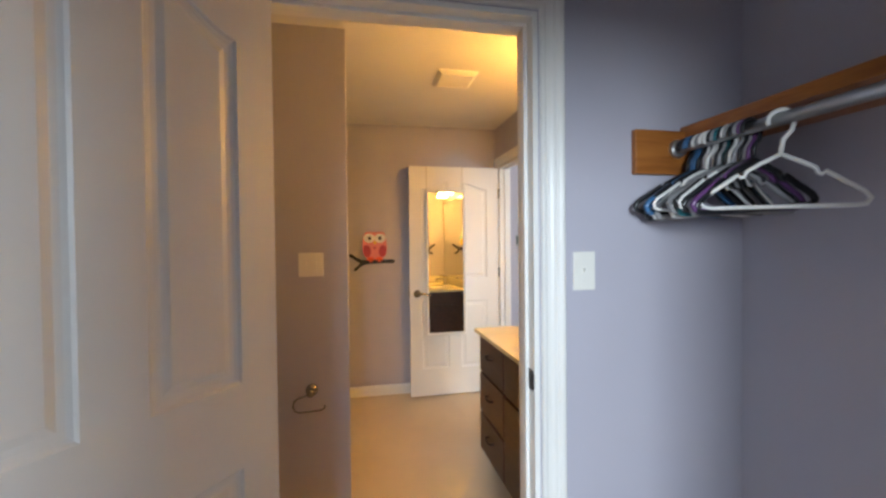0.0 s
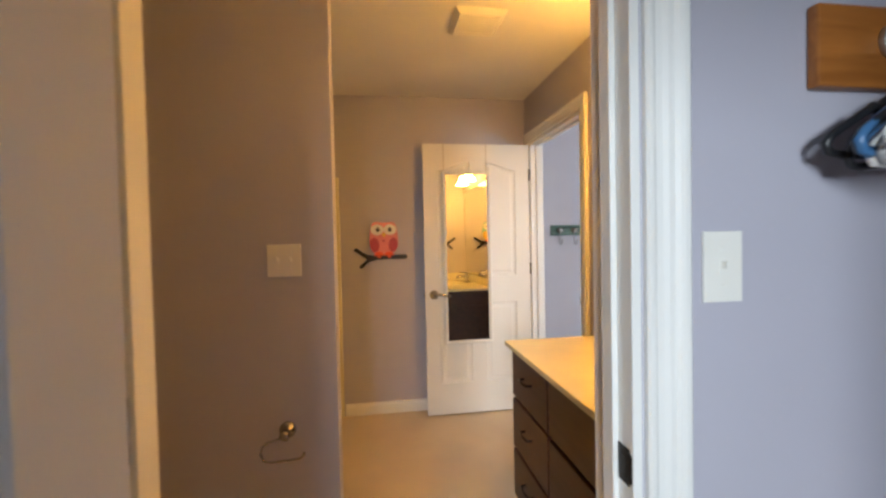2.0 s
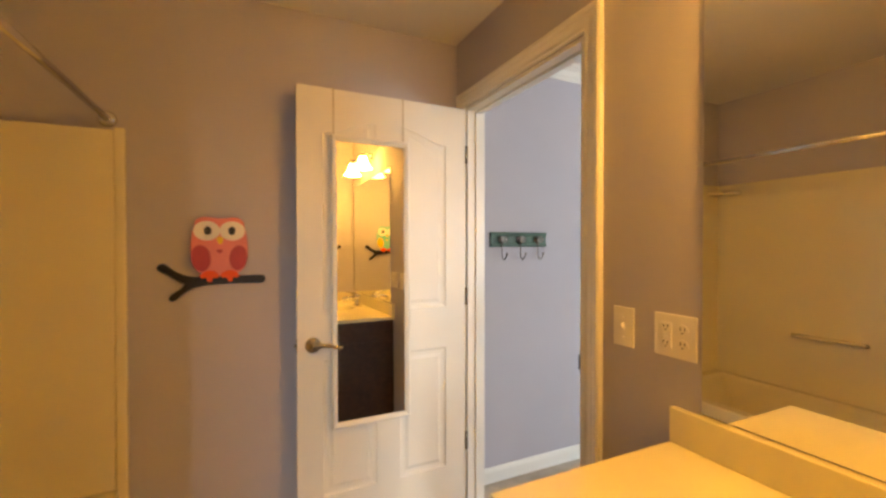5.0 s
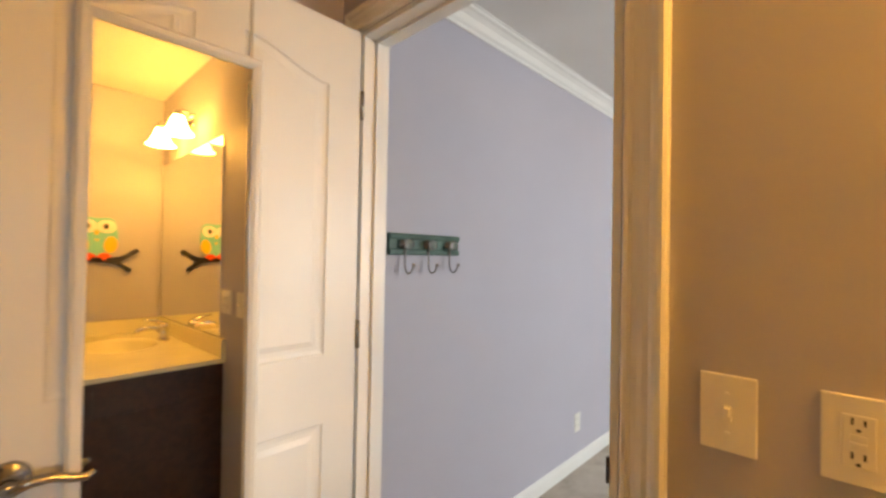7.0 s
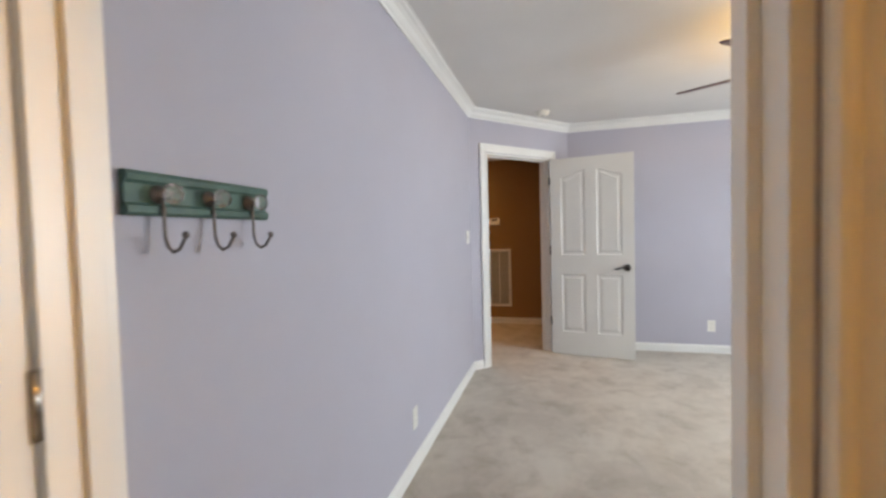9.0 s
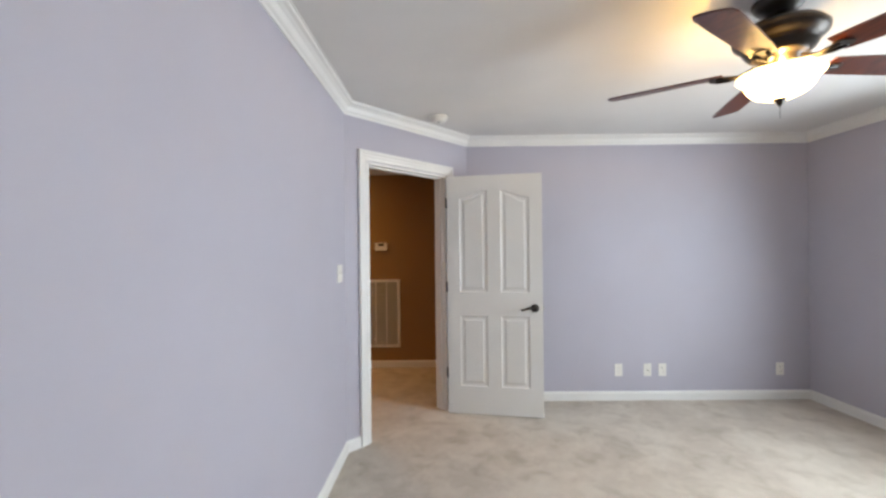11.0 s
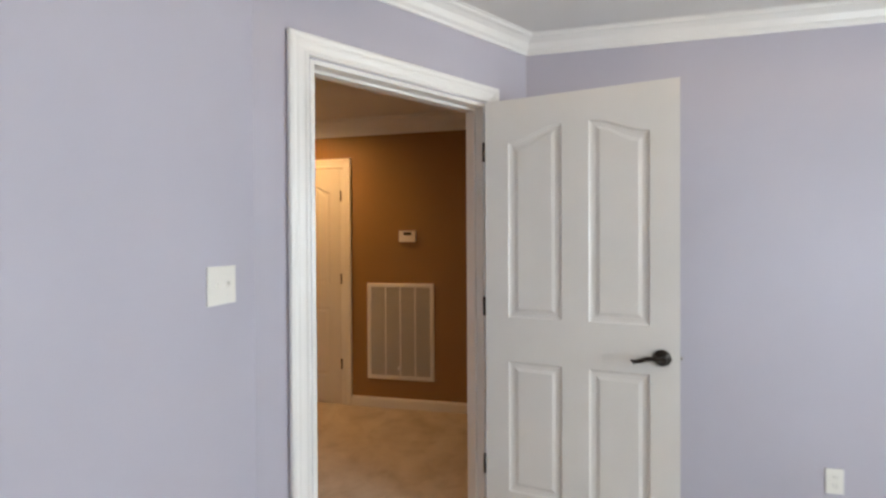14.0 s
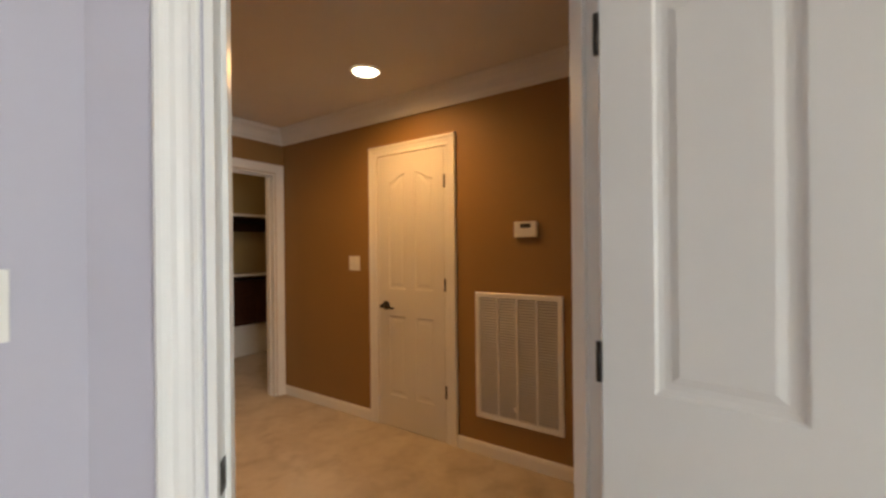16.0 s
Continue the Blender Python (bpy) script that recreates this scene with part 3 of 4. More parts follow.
for x in (0.335, 0.660):
    b = bmesh.new()
    box(b, x - 0.004, 0.0005, Z1 - 0.02, x + 0.004, 0.003, 2.0325)
    box(b, x - 0.004, -0.037, 2.031, x + 0.004, 0.003, 2.0335)
    part("strap", b, STRAP, om, "thin strap over the door top")
b = bmesh.new()
box(b, 0.497, 0.0005, Z1 - 0.002, 0.510, 0.004, Z1 + 0.045, 0.001)
part("tab", b, PLATE, om)

# ---- switches and sockets ----


def plate(m, kind, label, category, w=0.072, h=0.116):
    """Wall plate: local x to the viewer's right, z up, -y out of the wall."""
    root = thing("wall_switch" if "switch" in category else "power_outlet", m, label, category)
    b = bmesh.new()
    box(b, -w / 2, -0.006, -h / 2, w / 2, 0.0, h / 2, 0.0025)
    part("cover_plate", b, PLATE, root)
    for x, what in kind:
        if what == "toggle":
            b = bmesh.new()
            box(b, x - 0.005, -0.008, -0.012, x + 0.005, -0.005, 0.012, 0.0006)
            b2 = bmesh.new()
            box(b2, x - 0.0035, -0.017, -0.002, x + 0.0035, -0.006, 0.010, 0.0012)
            part("toggle", b2, PLATE, root)
            part("toggle_slot", b, PLATE, root)
            for z in (-0.030, 0.030):
                b = bmesh.new()
                lathe(b, [(0.003, 0), (0.002, 0.0012)], 8, Matrix.Translation((x, -0.006, z)) @ Matrix.Rotation(radians(90), 4, "X"))
                part("screw", b, PLATE, root)
        elif what == "gfci":
            b = bmesh.new()
            box(b, x - 0.0165, -0.0085, -0.0335, x + 0.0165, -0.005, 0.0335, 0.0012)
            body = part("gfci_body", b, PLATE, root, "rectangular safety socket")
            for z in (-0.022, 0.022):
                for dx, hh in ((-0.006, 0.008), (0.006, 0.007)):
                    b = bmesh.new()
                    box(b, x + dx - 0.0013, -0.0090, z - 0.001, x + dx + 0.0013, -0.0084, z + hh)
                    part("slot", b, SLOT, root)
                b = bmesh.new()
                prism(b, ellipse(x, z - 0.0075, 0.0024, 0.0024, 10), 0.0090)
                part("ground_hole", b, SLOT, root)
            for z in (-0.005, 0.005):
                b = bmesh.new()
                box(b, x - 0.008, -0.0100, z - 0.0035, x + 0.008, -0.0084, z + 0.0035, 0.0006)
                part("test_button", b, PLATE, body)
        elif what == "duplex":
            for z in (-0.0195, 0.0195):
                b = bmesh.new()
                prism(b, ellipse(x, z, 0.0165, 0.0145, 16), 0.0075, bevel=0.0008)
                part("socket", b, PLATE, root)
                for dx, hh in ((-0.006, 0.008), (0.006, 0.007)):
                    b = bmesh.new()
                    box(b, x + dx - 0.0013, -0.0079, z - 0.001, x + dx + 0.0013, -0.0074, z + hh)
                    part("slot", b, SLOT, root)
                b = bmesh.new()
                prism(b, ellipse(x, z - 0.0075, 0.0024, 0.0024, 10), 0.0079)
                part("ground_hole", b, SLOT, root)
        elif what == "jack":
            b = bmesh.new()
            lathe(b, [(0.006, 0), (0.006, 0.009), (0.003, 0.009)], 12, Matrix.Translation((x, -0.004, 0)) @ Matrix.Rotation(radians(90), 4, "X"))
            part("jack", b, NICKEL, root)
    return root


def face(x, y, z, nx, ny):
    """A pose on a wall whose outward normal is (nx, ny)."""
    return Matrix.Translation((x, y, z)) @ Matrix.Rotation(math.atan2(ny, nx) + math.pi / 2, 4, "Z")


TW = [(-0.023, "toggle"), (0.023, "toggle")]
plate(face(-0.185, 2.0, 1.27, 0, -1), TW, "ivory double toggle switch plate on the bathroom wall", "light switch", 0.118)
plate(face(0.730, 1.055, 1.280, 0, -1), [(0, "toggle")], "white single toggle switch plate beside the doorway", "light switch", 0.074, 0.12)
plate(face(1.32, 2.545, 1.11, -1, 0), [(0, "toggle")], "ivory single toggle switch plate beside the vanity", "light switch", 0.074, 0.118)
plate(face(1.32, 2.378, 1.113, -1, 0), [(-0.024, "gfci"), (0.024, "duplex")], "ivory double socket plate beside the vanity mirror", "power outlet", 0.122)
plate(face(4.628, NORTH, 1.262, 0, -1), TW, "white double toggle switch plate near the hall door", "light switch", 0.118)
plate(face(3.09, NORTH, 0.29, 0, -1), [(0, "duplex")], "white wall socket low on the lavender wall", "power outlet")
for y, k in ((1.381, "duplex"), (1.115, "jack"), (0.978, "duplex"), (-0.10, "duplex")):
    plate(face(5.765, y, 0.285, -1, 0), [(0, k)], "white wall socket low on the lavender wall", "power outlet")
plate(face(6.912, 5.235, 1.235, -1, 0), TW, "white double switch plate on the brown wall", "light switch", 0.118)

# ---- bathroom: vanity ----
VX, VY0, VY1 = 0.768, 1.180, 2.345
van = thing("vanity_cabinet", Matrix.Translation((VX, VY0, 0)), "espresso-stained wooden vanity with drawers and doors", "vanity cabinet")
VL = VY1 - VY0
b = bmesh.new()
box(b, 0.018, 0, 0.10, 1.318 - VX, VL, 0.66, 0.002)
box(b, 0.0185, 0.0005, 0.6605, 0.045, VL - 0.0005, 0.814)
box(b, 0.0455, VL - 0.02, 0.6605, 1.318 - VX, VL - 0.0005, 0.814)
box(b, 0.0455, 0.0005, 0.6605, 1.318 - VX, 0.02, 0.814)
box(b, 0.075, 0.0, 0.001, 1.318 - VX, VL - 0.002, 0.10)
part("body", b, ESPRESSO, van)


def front(name, y0, y1, z0, z1, pull_z=None, pull_y=None, upright=False):
    b = bmesh.new()
    box(b, 0.0, y0, z0, 0.018, y1, z1, 0.003)
    f = part(name, b, ESPRESSO, van)
    if pull_z is not None:
        b = bmesh.new()
        c = pull_y if pull_y is not None else (y0 + y1) / 2
        if upright:
            tube(b, [(0, c, pull_z - 0.045), (-0.022, c, pull_z - 0.043), (-0.028, c, pull_z), (-0.022, c, pull_z + 0.043), (0, c, pull_z + 0.045)], 0.005)
        else:
            tube(b, [(0, c - 0.045, pull_z), (-0.022, c - 0.043, pull_z), (-0.028, c, pull_z), (-0.022, c + 0.043, pull_z), (0, c + 0.045, pull_z)], 0.005)
        part("handle", b, BRONZE, f, "dark bronze bow pull")
    return f


s = VL - 0.43
for z0, z1 in ((0.590, 0.795), (0.345, 0.575), (0.110, 0.330)):
    front("drawer_front", s + 0.006, VL - 0.006, z0, z1, (z0 + z1) / 2 + 0.02)
front("false_front", 0.008, s - 0.006, 0.590, 0.795)
front("door", 0.008, s / 2 - 0.004, 0.110, 0.570, 0.47, s / 2 - 0.05, True)
front("door", s / 2 + 0.004, s - 0.006, 0.110, 0.570, 0.47, s / 2 + 0.05, True)

# countertop with integral oval basin and splashes
ct = thing("vanity_countertop", Matrix.Translation((0, 0, 0)), "cream cultured-marble countertop with an integral oval basin", "countertop")
b = bmesh.new()
cx0, cx1, cy0, cy1, zt = 0.745, 1.318, 1.178, 2.380, 0.836
bx, by, ra, rb = 1.02, 1.62, 0.175, 0.235
N = 48
outer, rim = [], []
for i in range(N):
    a = 2 * math.pi * i / N
    ca, sa = math.cos(a), math.sin(a)
    k = min(((cx1 if ca > 0 else cx0) - bx) / ca if abs(ca) > 1e-6 else 9, ((cy1 if sa > 0 else cy0) - by) / sa if abs(sa) > 1e-6 else 9)
    outer.append((bx + ca * k, by + sa * k))
    rim.append((ca, sa))
# true corners on the nearest outline points
for qx, qy in ((cx0, cy0), (cx0, cy1), (cx1, cy0), (cx1, cy1)):
    j = min(range(N), key=lambda i: (outer[i][0] - qx) ** 2 + (outer[i][1] - qy) ** 2)
    outer[j] = (qx, qy)
lev = [(None, zt - 0.021), (None, zt - 0.004), (None, zt), (1.06, zt), (1.0, zt - 0.004), (0.95, zt - 0.02), (0.85, zt - 0.07), (0.65, zt - 0.115), (0.35, zt - 0.135), (0.08, zt - 0.14)]
rows = []
for i, (k, z) in enumerate(lev):
    if k is None:
        rows.append([b.verts.new((x, y, z)) for x, y in outer])
    else:
        rows.append([b.verts.new((bx + c * ra * k, by + q * rb * k, z)) for c, q in rim])
for j, (r0, r1) in enumerate(zip(rows, rows[1:])):
    for i in range(N):
        f = b.faces.new((r0[i], r0[(i + 1) % N], r1[(i + 1) % N], r1[i]))
        f.smooth = j > 2
b.faces.new(rows[-1])
part("top", b, COUNTER, ct)
b = bmesh.new()
box(b, 1.298, cy0, zt + 0.0005, 1.3185, cy1, 0.928, 0.003)
part("back_splash", b, COUNTER, ct)
b = bmesh.new()
box(b, cx0 + 0.02, 1.1765, zt + 0.0005, 1.2975, 1.197, 0.928, 0.003)
part("side_splash", b, COUNTER, ct)
b = bmesh.new()
lathe(b, [(0.022, 0), (0.022, 0.003), (0.012, 0.004)], 16, Matrix.Translation((bx, by, zt - 0.140)))
part("drain", b, CHROME, ct, "chrome drain")

fc = thing("faucet", Matrix.Translation((1.235, 1.62, 0.8365)), "chrome single-lever basin faucet on the countertop", "faucet")
b = bmesh.new()
prism(b, ellipse(0, 0, 0.028, 0.075, 24), 0.010, Matrix.Rotation(radians(-90), 4, "X"), 0.003)
part("base_plate", b, CHROME, fc)
b = bmesh.new()
lathe(b, [(0.030, 0.008), (0.026, 0.020), (0.025, 0.038), (0.028, 0.042), (0.025, 0.046), (0.025, 0.066), (0.029, 0.072), (0.027, 0.088), (0.016, 0.100), (0.006, 0.104)], 20)
part("body", b, CHROME, fc)
b = bmesh.new()
tube(b, [(-0.005, 0, 0.052), (-0.045, 0, 0.074), (-0.090, 0, 0.080), (-0.125, 0, 0.068), (-0.134, 0, 0.048)], 0.014, 12)
part("spout", b, CHROME, fc)
b = bmesh.new()
tube(b, [(0.0, 0, 0.098), (-0.025, 0.004, 0.112), (-0.065, 0.012, 0.124), (-0.105, 0.020, 0.130)], 0.008, 10, [0.012, 0.010, 0.008, 0.006])
part("lever", b, CHROME, fc)

vm = thing("vanity_mirror", Matrix.Translation((1.32, 0, 0)), "large frameless wall mirror above the vanity", "mirror")
b = bmesh.new()
box(b, -0.007, 1.21, 0.934, -0.0015, 2.303, 1.965, 0.0012)
part("mirror_glass", b, MIRROR, vm)
b = bmesh.new()
box(b, -0.0095, 1.21, 0.9295, -0.0012, 2.303, 0.9333)
part("bottom_channel", b, CHROME, vm, "thin chrome channel")

vl = thing("vanity_light", Matrix.Translation((1.32, 1.79, 2.125)), "chrome two-arm wall light with lit frosted glass shades", "wall light")
b = bmesh.new()
prism(b, ellipse(0, 0, 0.075, 0.055, 28), 0.02, Matrix.Rotation(radians(-90), 4, "Z"), 0.006)
tube(b, [(-0.02, 0, 0), (-0.05, 0, 0)], 0.012, 12)
part("back_plate", b, CHROME, vl)
b = bmesh.new()
tube(b, [(-0.05, -0.20, 0.005), (-0.05, 0.20, 0.005)], 0.009, 12)
part("bar", b, CHROME, vl)
for y in (-0.17, 0.17):
    b = bmesh.new()
    tube(b, [(-0.05, y, 0.005), (-0.085, y, 0.02), (-0.115, y, 0.02)], 0.008, 10)
    lathe(b, [(0.026, -0.02), (0.022, 0.012), (0.008, 0.022)], 20, Matrix.Translation((-0.12, y, 0.005)))
    part("arm", b, CHROME, vl)
    b = bmesh.new()
    pr = [(0.026, -0.012), (0.036, -0.035), (0.044, -0.065), (0.060, -0.095), (0.078, -0.112)]
    lathe(b, pr + [(r - 0.004, z - 0.001) for r, z in pr[::-1]], 28, Matrix.Translation((-0.12, y, 0.0)), cap=False)
    lathe(b, [(0.001, -0.098), (0.02, -0.09), (0.028, -0.07), (0.02, -0.045), (0.012, -0.02)], 16, Matrix.Translation((-0.12, y, 0.0)))
    part("shade", b, FROST, vl, "lit frosted glass bell shade")

# ---- bathroom: owls, paper holder, vent, tub ----


def owl(m, skin, wing, label):
    root = thing("owl_wall_decoration", m, label, "wall decoration")

    def piece(name, pts, y, d, mat, lab=""):
        b = bmesh.new()
        prism(b, pts, d, Matrix.Translation((0, -y, 0)), min(0.003, d / 3))
        return part(name, b, mat, root, lab)
    left = [(-0.19, 0.0), (-0.197, -0.010), (-0.190, -0.020), (-0.165, -0.034), (-0.128, -0.062), (-0.100, -0.078), (-0.112, -0.096), (-0.150, -0.124), (-0.157, -0.138), (-0.147, -0.150), (-0.128, -0.143), (-0.104, -0.117), (-0.070, -0.096),
            (-0.02, -0.086), (0.06, -0.082), (0.19, -0.084), (0.203, -0.079), (0.209, -0.066), (0.203, -0.053), (0.19, -0.048), (0.06, -0.049), (-0.04, -0.052), (-0.09, -0.046), (-0.130, -0.027), (-0.165, 0.001), (-0.18, 0.006)]
    piece("branch", left, 0.001, 0.016, BLACK, "black forked branch")
    body = []
    for i in range(40):
        a = 2 * math.pi * i / 40
        x, z = 0.108 * math.copysign(abs(math.cos(a)) ** 0.62, math.cos(a)), 0.124 * math.copysign(abs(math.sin(a)) ** 0.62, math.sin(a))
        if z > 0.08:
            z += 0.022 * max(0, (abs(x) - 0.02) / 0.08) - 0.006
        body.append((x * (1.0 if z < 0.02 else 0.97 - 0.1 * max(0, z)) + 0.03, z + 0.078))
    piece("body", body, 0.018, 0.012, skin)
    for x in (-0.018, 0.078):
        piece("eye", ellipse(x, 0.143, 0.049, 0.041), 0.030, 0.004, OWLWHITE)
        piece("pupil", ellipse(x + (0.004 if x < 0 else -0.002), 0.143, 0.014, 0.018), 0.034, 0.003, BLACK)
    piece("wing", ellipse(-0.040, 0.028, 0.036, 0.055, 24, 0.1), 0.030, 0.004, wing)
    piece("wing", ellipse(0.100, 0.028, 0.034, 0.053, 24, -0.1), 0.030, 0.004, wing)
    piece("beak", [(0.016, 0.112), (0.024, 0.092), (0.032, 0.085), (0.040, 0.092), (0.046, 0.112), (0.031, 0.120)], 0.034, 0.006, YELLOW)
    piece("heart", [(0.030, 0.046), (0.041, 0.058), (0.040, 0.064), (0.034, 0.065), (0.030, 0.061), (0.026, 0.065), (0.020, 0.064), (0.019, 0.058)], 0.030, 0.003, wing)
    for x in (-0.008, 0.068):
        foot = [(x - 0.038, -0.045), (x - 0.028, -0.057), (x - 0.014, -0.053), (x - 0.006, -0.072), (x + 0.008, -0.072), (x + 0.013, -0.054), (x + 0.028, -0.057), (x + 0.036, -0.046), (x + 0.024, -0.030), (x + 0.010, -0.024), (x - 0.010, -0.024), (x - 0.026, -0.032)]
        piece("foot", foot, 0.030, 0.006, ORANGE)
    return root


owl(face(0.155, NORTH, 1.272, 0, -1), PINK, ROSE, "pink painted wooden owl on a black branch")
owl(face(0.995, 1.175, 1.385, 0, 1), TEAL, YELLOW, "teal and yellow painted wooden owl on a black branch")

tp = thing("toilet_paper_holder", face(-0.19, 2.0, 0.655, 0, -1), "chrome wall-mounted paper holder, empty", "paper holder")
b = bmesh.new()
lathe(b, [(0.030, 0.0), (0.030, 0.006), (0.024, 0.014), (0.014, 0.020), (0.013, 0.045), (0.018, 0.050), (0.018, 0.060), (0.010, 0.066)], 24, Matrix.Rotation(radians(90), 4, "X"))
part("post", b, NICKEL, tp)
b = bmesh.new()
tube(b, [(0.0, -0.055, -0.004), (-0.055, -0.056, -0.018), (-0.075, -0.058, -0.030), (-0.082, -0.060, -0.055), (-0.070, -0.062, -0.080), (-0.05, -0.063, -0.086), (0.045, -0.063, -0.082), (0.062, -0.063, -0.074), (0.066, -0.063, -0.060)], 0.0045, 10)
part("roll_arm", b, NICKEL, tp)

vent = thing("ceiling_vent", Matrix.Translation((0.665, 2.505, CEIL_BATH)), "white plastic exhaust fan grille on the ceiling", "ceiling vent")
b = bmesh.new()
lo, hi = -0.026, -0.001
rows = [[b.verts.new((x * w, y * w, z)) for x, y in ((-1, -1), (1, -1), (1, 1), (-1, 1))] for w, z in ((0.125, hi), (0.125, -0.008), (0.105, lo), (0.098, lo), (0.098, -0.012))]
for r0, r1 in zip(rows, rows[1:]):
    for i in range(4):
        b.faces.new((r0[i], r0[(i + 1) % 4], r1[(i + 1) % 4], r1[i]))
part("frame", b, PLATE, vent)
b = bmesh.new()
box(b, -0.098, -0.098, -0.012, 0.098, 0.098, -0.004)
part("backing", b, SLOT, vent)
for i in range(9):
    b = bmesh.new()
    y = -0.088 + i * 0.022
    box(b, -0.098, y - 0.0062, -0.025, 0.098, y + 0.0062, -0.021)
    part("slat", b, PLATE, vent)

tub = thing("bathtub_surround", Matrix.Translation((0, 0, 0)), "almond acrylic bathtub with a matching moulded wall surround", "bathtub")
b = bmesh.new()
tx0, tx1, ty0, ty1, th = -0.947, -0.165, 2.113, NORTH - 0.003, 0.40
rows = []
for k, z in (((tx0, ty0, tx1, ty1), 0.001), ((tx0, ty0, tx1, ty1), th - 0.01), ((tx0 + 0.006, ty0 + 0.006, tx1 - 0.006, ty1 - 0.006), th), ((tx0 + 0.07, ty0 + 0.08, tx1 - 0.07, ty1 - 0.08), th),
             ((tx0 + 0.08, ty0 + 0.10, tx1 - 0.08, ty1 - 0.10), th - 0.02), ((tx0 + 0.13, ty0 + 0.18, tx1 - 0.13, ty1 - 0.22), 0.09), ((tx0 + 0.19, ty0 + 0.26, tx1 - 0.19, ty1 - 0.32), 0.07)):
    rows.append([b.verts.new((x, y, z)) for x, y in ((k[0], k[1]), (k[2], k[1]), (k[2], k[3]), (k[0], k[3]))])
for r0, r1 in zip(rows, rows[1:]):
    for i in range(4):
        b.faces.new((r0[i], r0[(i + 1) % 4], r1[(i + 1) % 4], r1[i]))
b.faces.new(rows[-1])
part("tub", b, ACRYLIC, tub)
for nm, args in (("back_panel", (tx0, ty0, th + 0.001, tx0 + 0.025, ty1, 1.80)), ("end_panel", (tx0 + 0.026, ty1 - 0.025, th + 0.001, -0.175, ty1, 1.80)), ("end_panel", (tx0 + 0.026, ty0, th + 0.001, -0.175, ty0 + 0.025, 1.80)),
                 ("front_flange", (-0.174, ty1 - 0.030, 0.001, -0.138, ty1, 1.81)), ("front_flange", (-0.174, ty0, 0.001, -0.138, ty0 + 0.03, 1.81))):
    b = bmesh.new()
    box(b, *args, 0.008, 0, 3)
    part(nm, b, ACRYLIC, tub)
for dx, dy in ((0.10, 0.045), (0.045, 0.13)):
    b = bmesh.new()
    lathe(b, [(0.045, 0), (0.06, 0.012), (0.06, 0.02)], 16, Matrix.Translation((tx0 + dx, ty1 - dy, 1.72)))
    part("soap_shelf", b, ACRYLIC, tub)
b = bmesh.new()
tube(b, [(tx0 + 0.025, 2.785, 0.76), (tx0 + 0.07, 2.785, 0.77), (tx0 + 0.07, 3.135, 0.77), (tx0 + 0.025, 3.135, 0.76)], 0.012, 10)
part("grab_bar", b, ACRYLIC, tub, "moulded almond grab bar")

rod = thing("shower_curtain_rod", Matrix.Translation((-0.20, 0, 1.845)), "chrome shower curtain rod across the tub, bare", "curtain rod")
b = bmesh.new()
tube(b, [(0, 2.113, 0), (0, NORTH - 0.003, 0)], 0.0125, 14)
part("rod", b, CHROME, rod)
for y, sgn in ((2.111, 1), (NORTH - 0.001, -1)):
    b = bmesh.new()
    lathe(b, [(0.032, 0), (0.030, 0.008), (0.016, 0.022)], 20, Matrix.Translation((0, y, 0)) @ Matrix.Rotation(radians(-90 * sgn), 4, "X"))
    part("flange", b, CHROME, rod)

# ---- dressing room: shelf, rod, hangers ----
sh = thing("closet_shelf", Matrix.Translation((0, 0, 0)), "orange-stained wooden closet shelf with end bracket block", "shelf")
b = bmesh.new()
box(b, 1.075, -0.70, 1.700, 1.318, 1.053, 1.738, 0.003)
part("board", b, OAK, sh)
b = bmesh.new()
box(b, 0.897, 1.032, 1.582, 1.105, 1.053, 1.722, 0.004)
part("bracket_block", b, PINEBLOCK, sh, "rounded wooden block on the wall")
cr = thing("closet_rod", Matrix.Translation((1.045, 0, 1.662)), "grey metal closet rod under the shelf", "closet rod")
b = bmesh.new()
tube(b, [(0, -0.70, 0), (0, 1.031, 0)], 0.016, 16)
part("rod", b, STEEL, cr)
b = bmesh.new()
lathe(b, [(0.030, 0), (0.028, 0.012), (0.019, 0.014)], 18, Matrix.Translation((0, 1.0315, 0)) @ Matrix.Rotation(radians(90), 4, "X"))
part("socket", b, STEEL, cr)


def hanger(mat, label, y, swing, r=0.0045, tilt=0.0, wide=0.77):
    m = Matrix.Translation((1.045, y, 1.662)) @ Matrix.Rotation(radians(swing), 4, "Z") @ Matrix.Rotation(radians(tilt), 4, "Y")
    root = thing("clothes_hanger", m, label, "clothes hanger", "hangers on the closet rod")
    b = bmesh.new()
    hook = [(-0.026 * math.cos(radians(a)), 0, 0.026 * math.sin(radians(a)) - 0.004) for a in range(-20, 181, 20)]
    tube(b, hook + [(0.020, 0, -0.03), (0.004, 0, -0.050), (0.0, 0, -0.085)], 0.0055, 8)
    part("hook", b, mat, root)
    b = bmesh.new()
    left = [(0, 0, -0.085), (-0.05, 0, -0.105), (-0.085, 0, -0.122), (-0.09, 0, -0.134), (-0.10, 0, -0.138), (-0.108, 0, -0.130), (-0.15, 0, -0.155), (-0.195, 0, -0.180), (-0.208, 0, -0.195), (-0.200, 0, -0.208), (-0.18, 0, -0.211)]
    left = [(x * wide, yy, z) for x, yy, z in left]
    right = [(-x, yy, z) for x, yy, z in left]
    tube(b, left + right[::-1], r, 8)
    part("frame", b, mat, root)
    return root


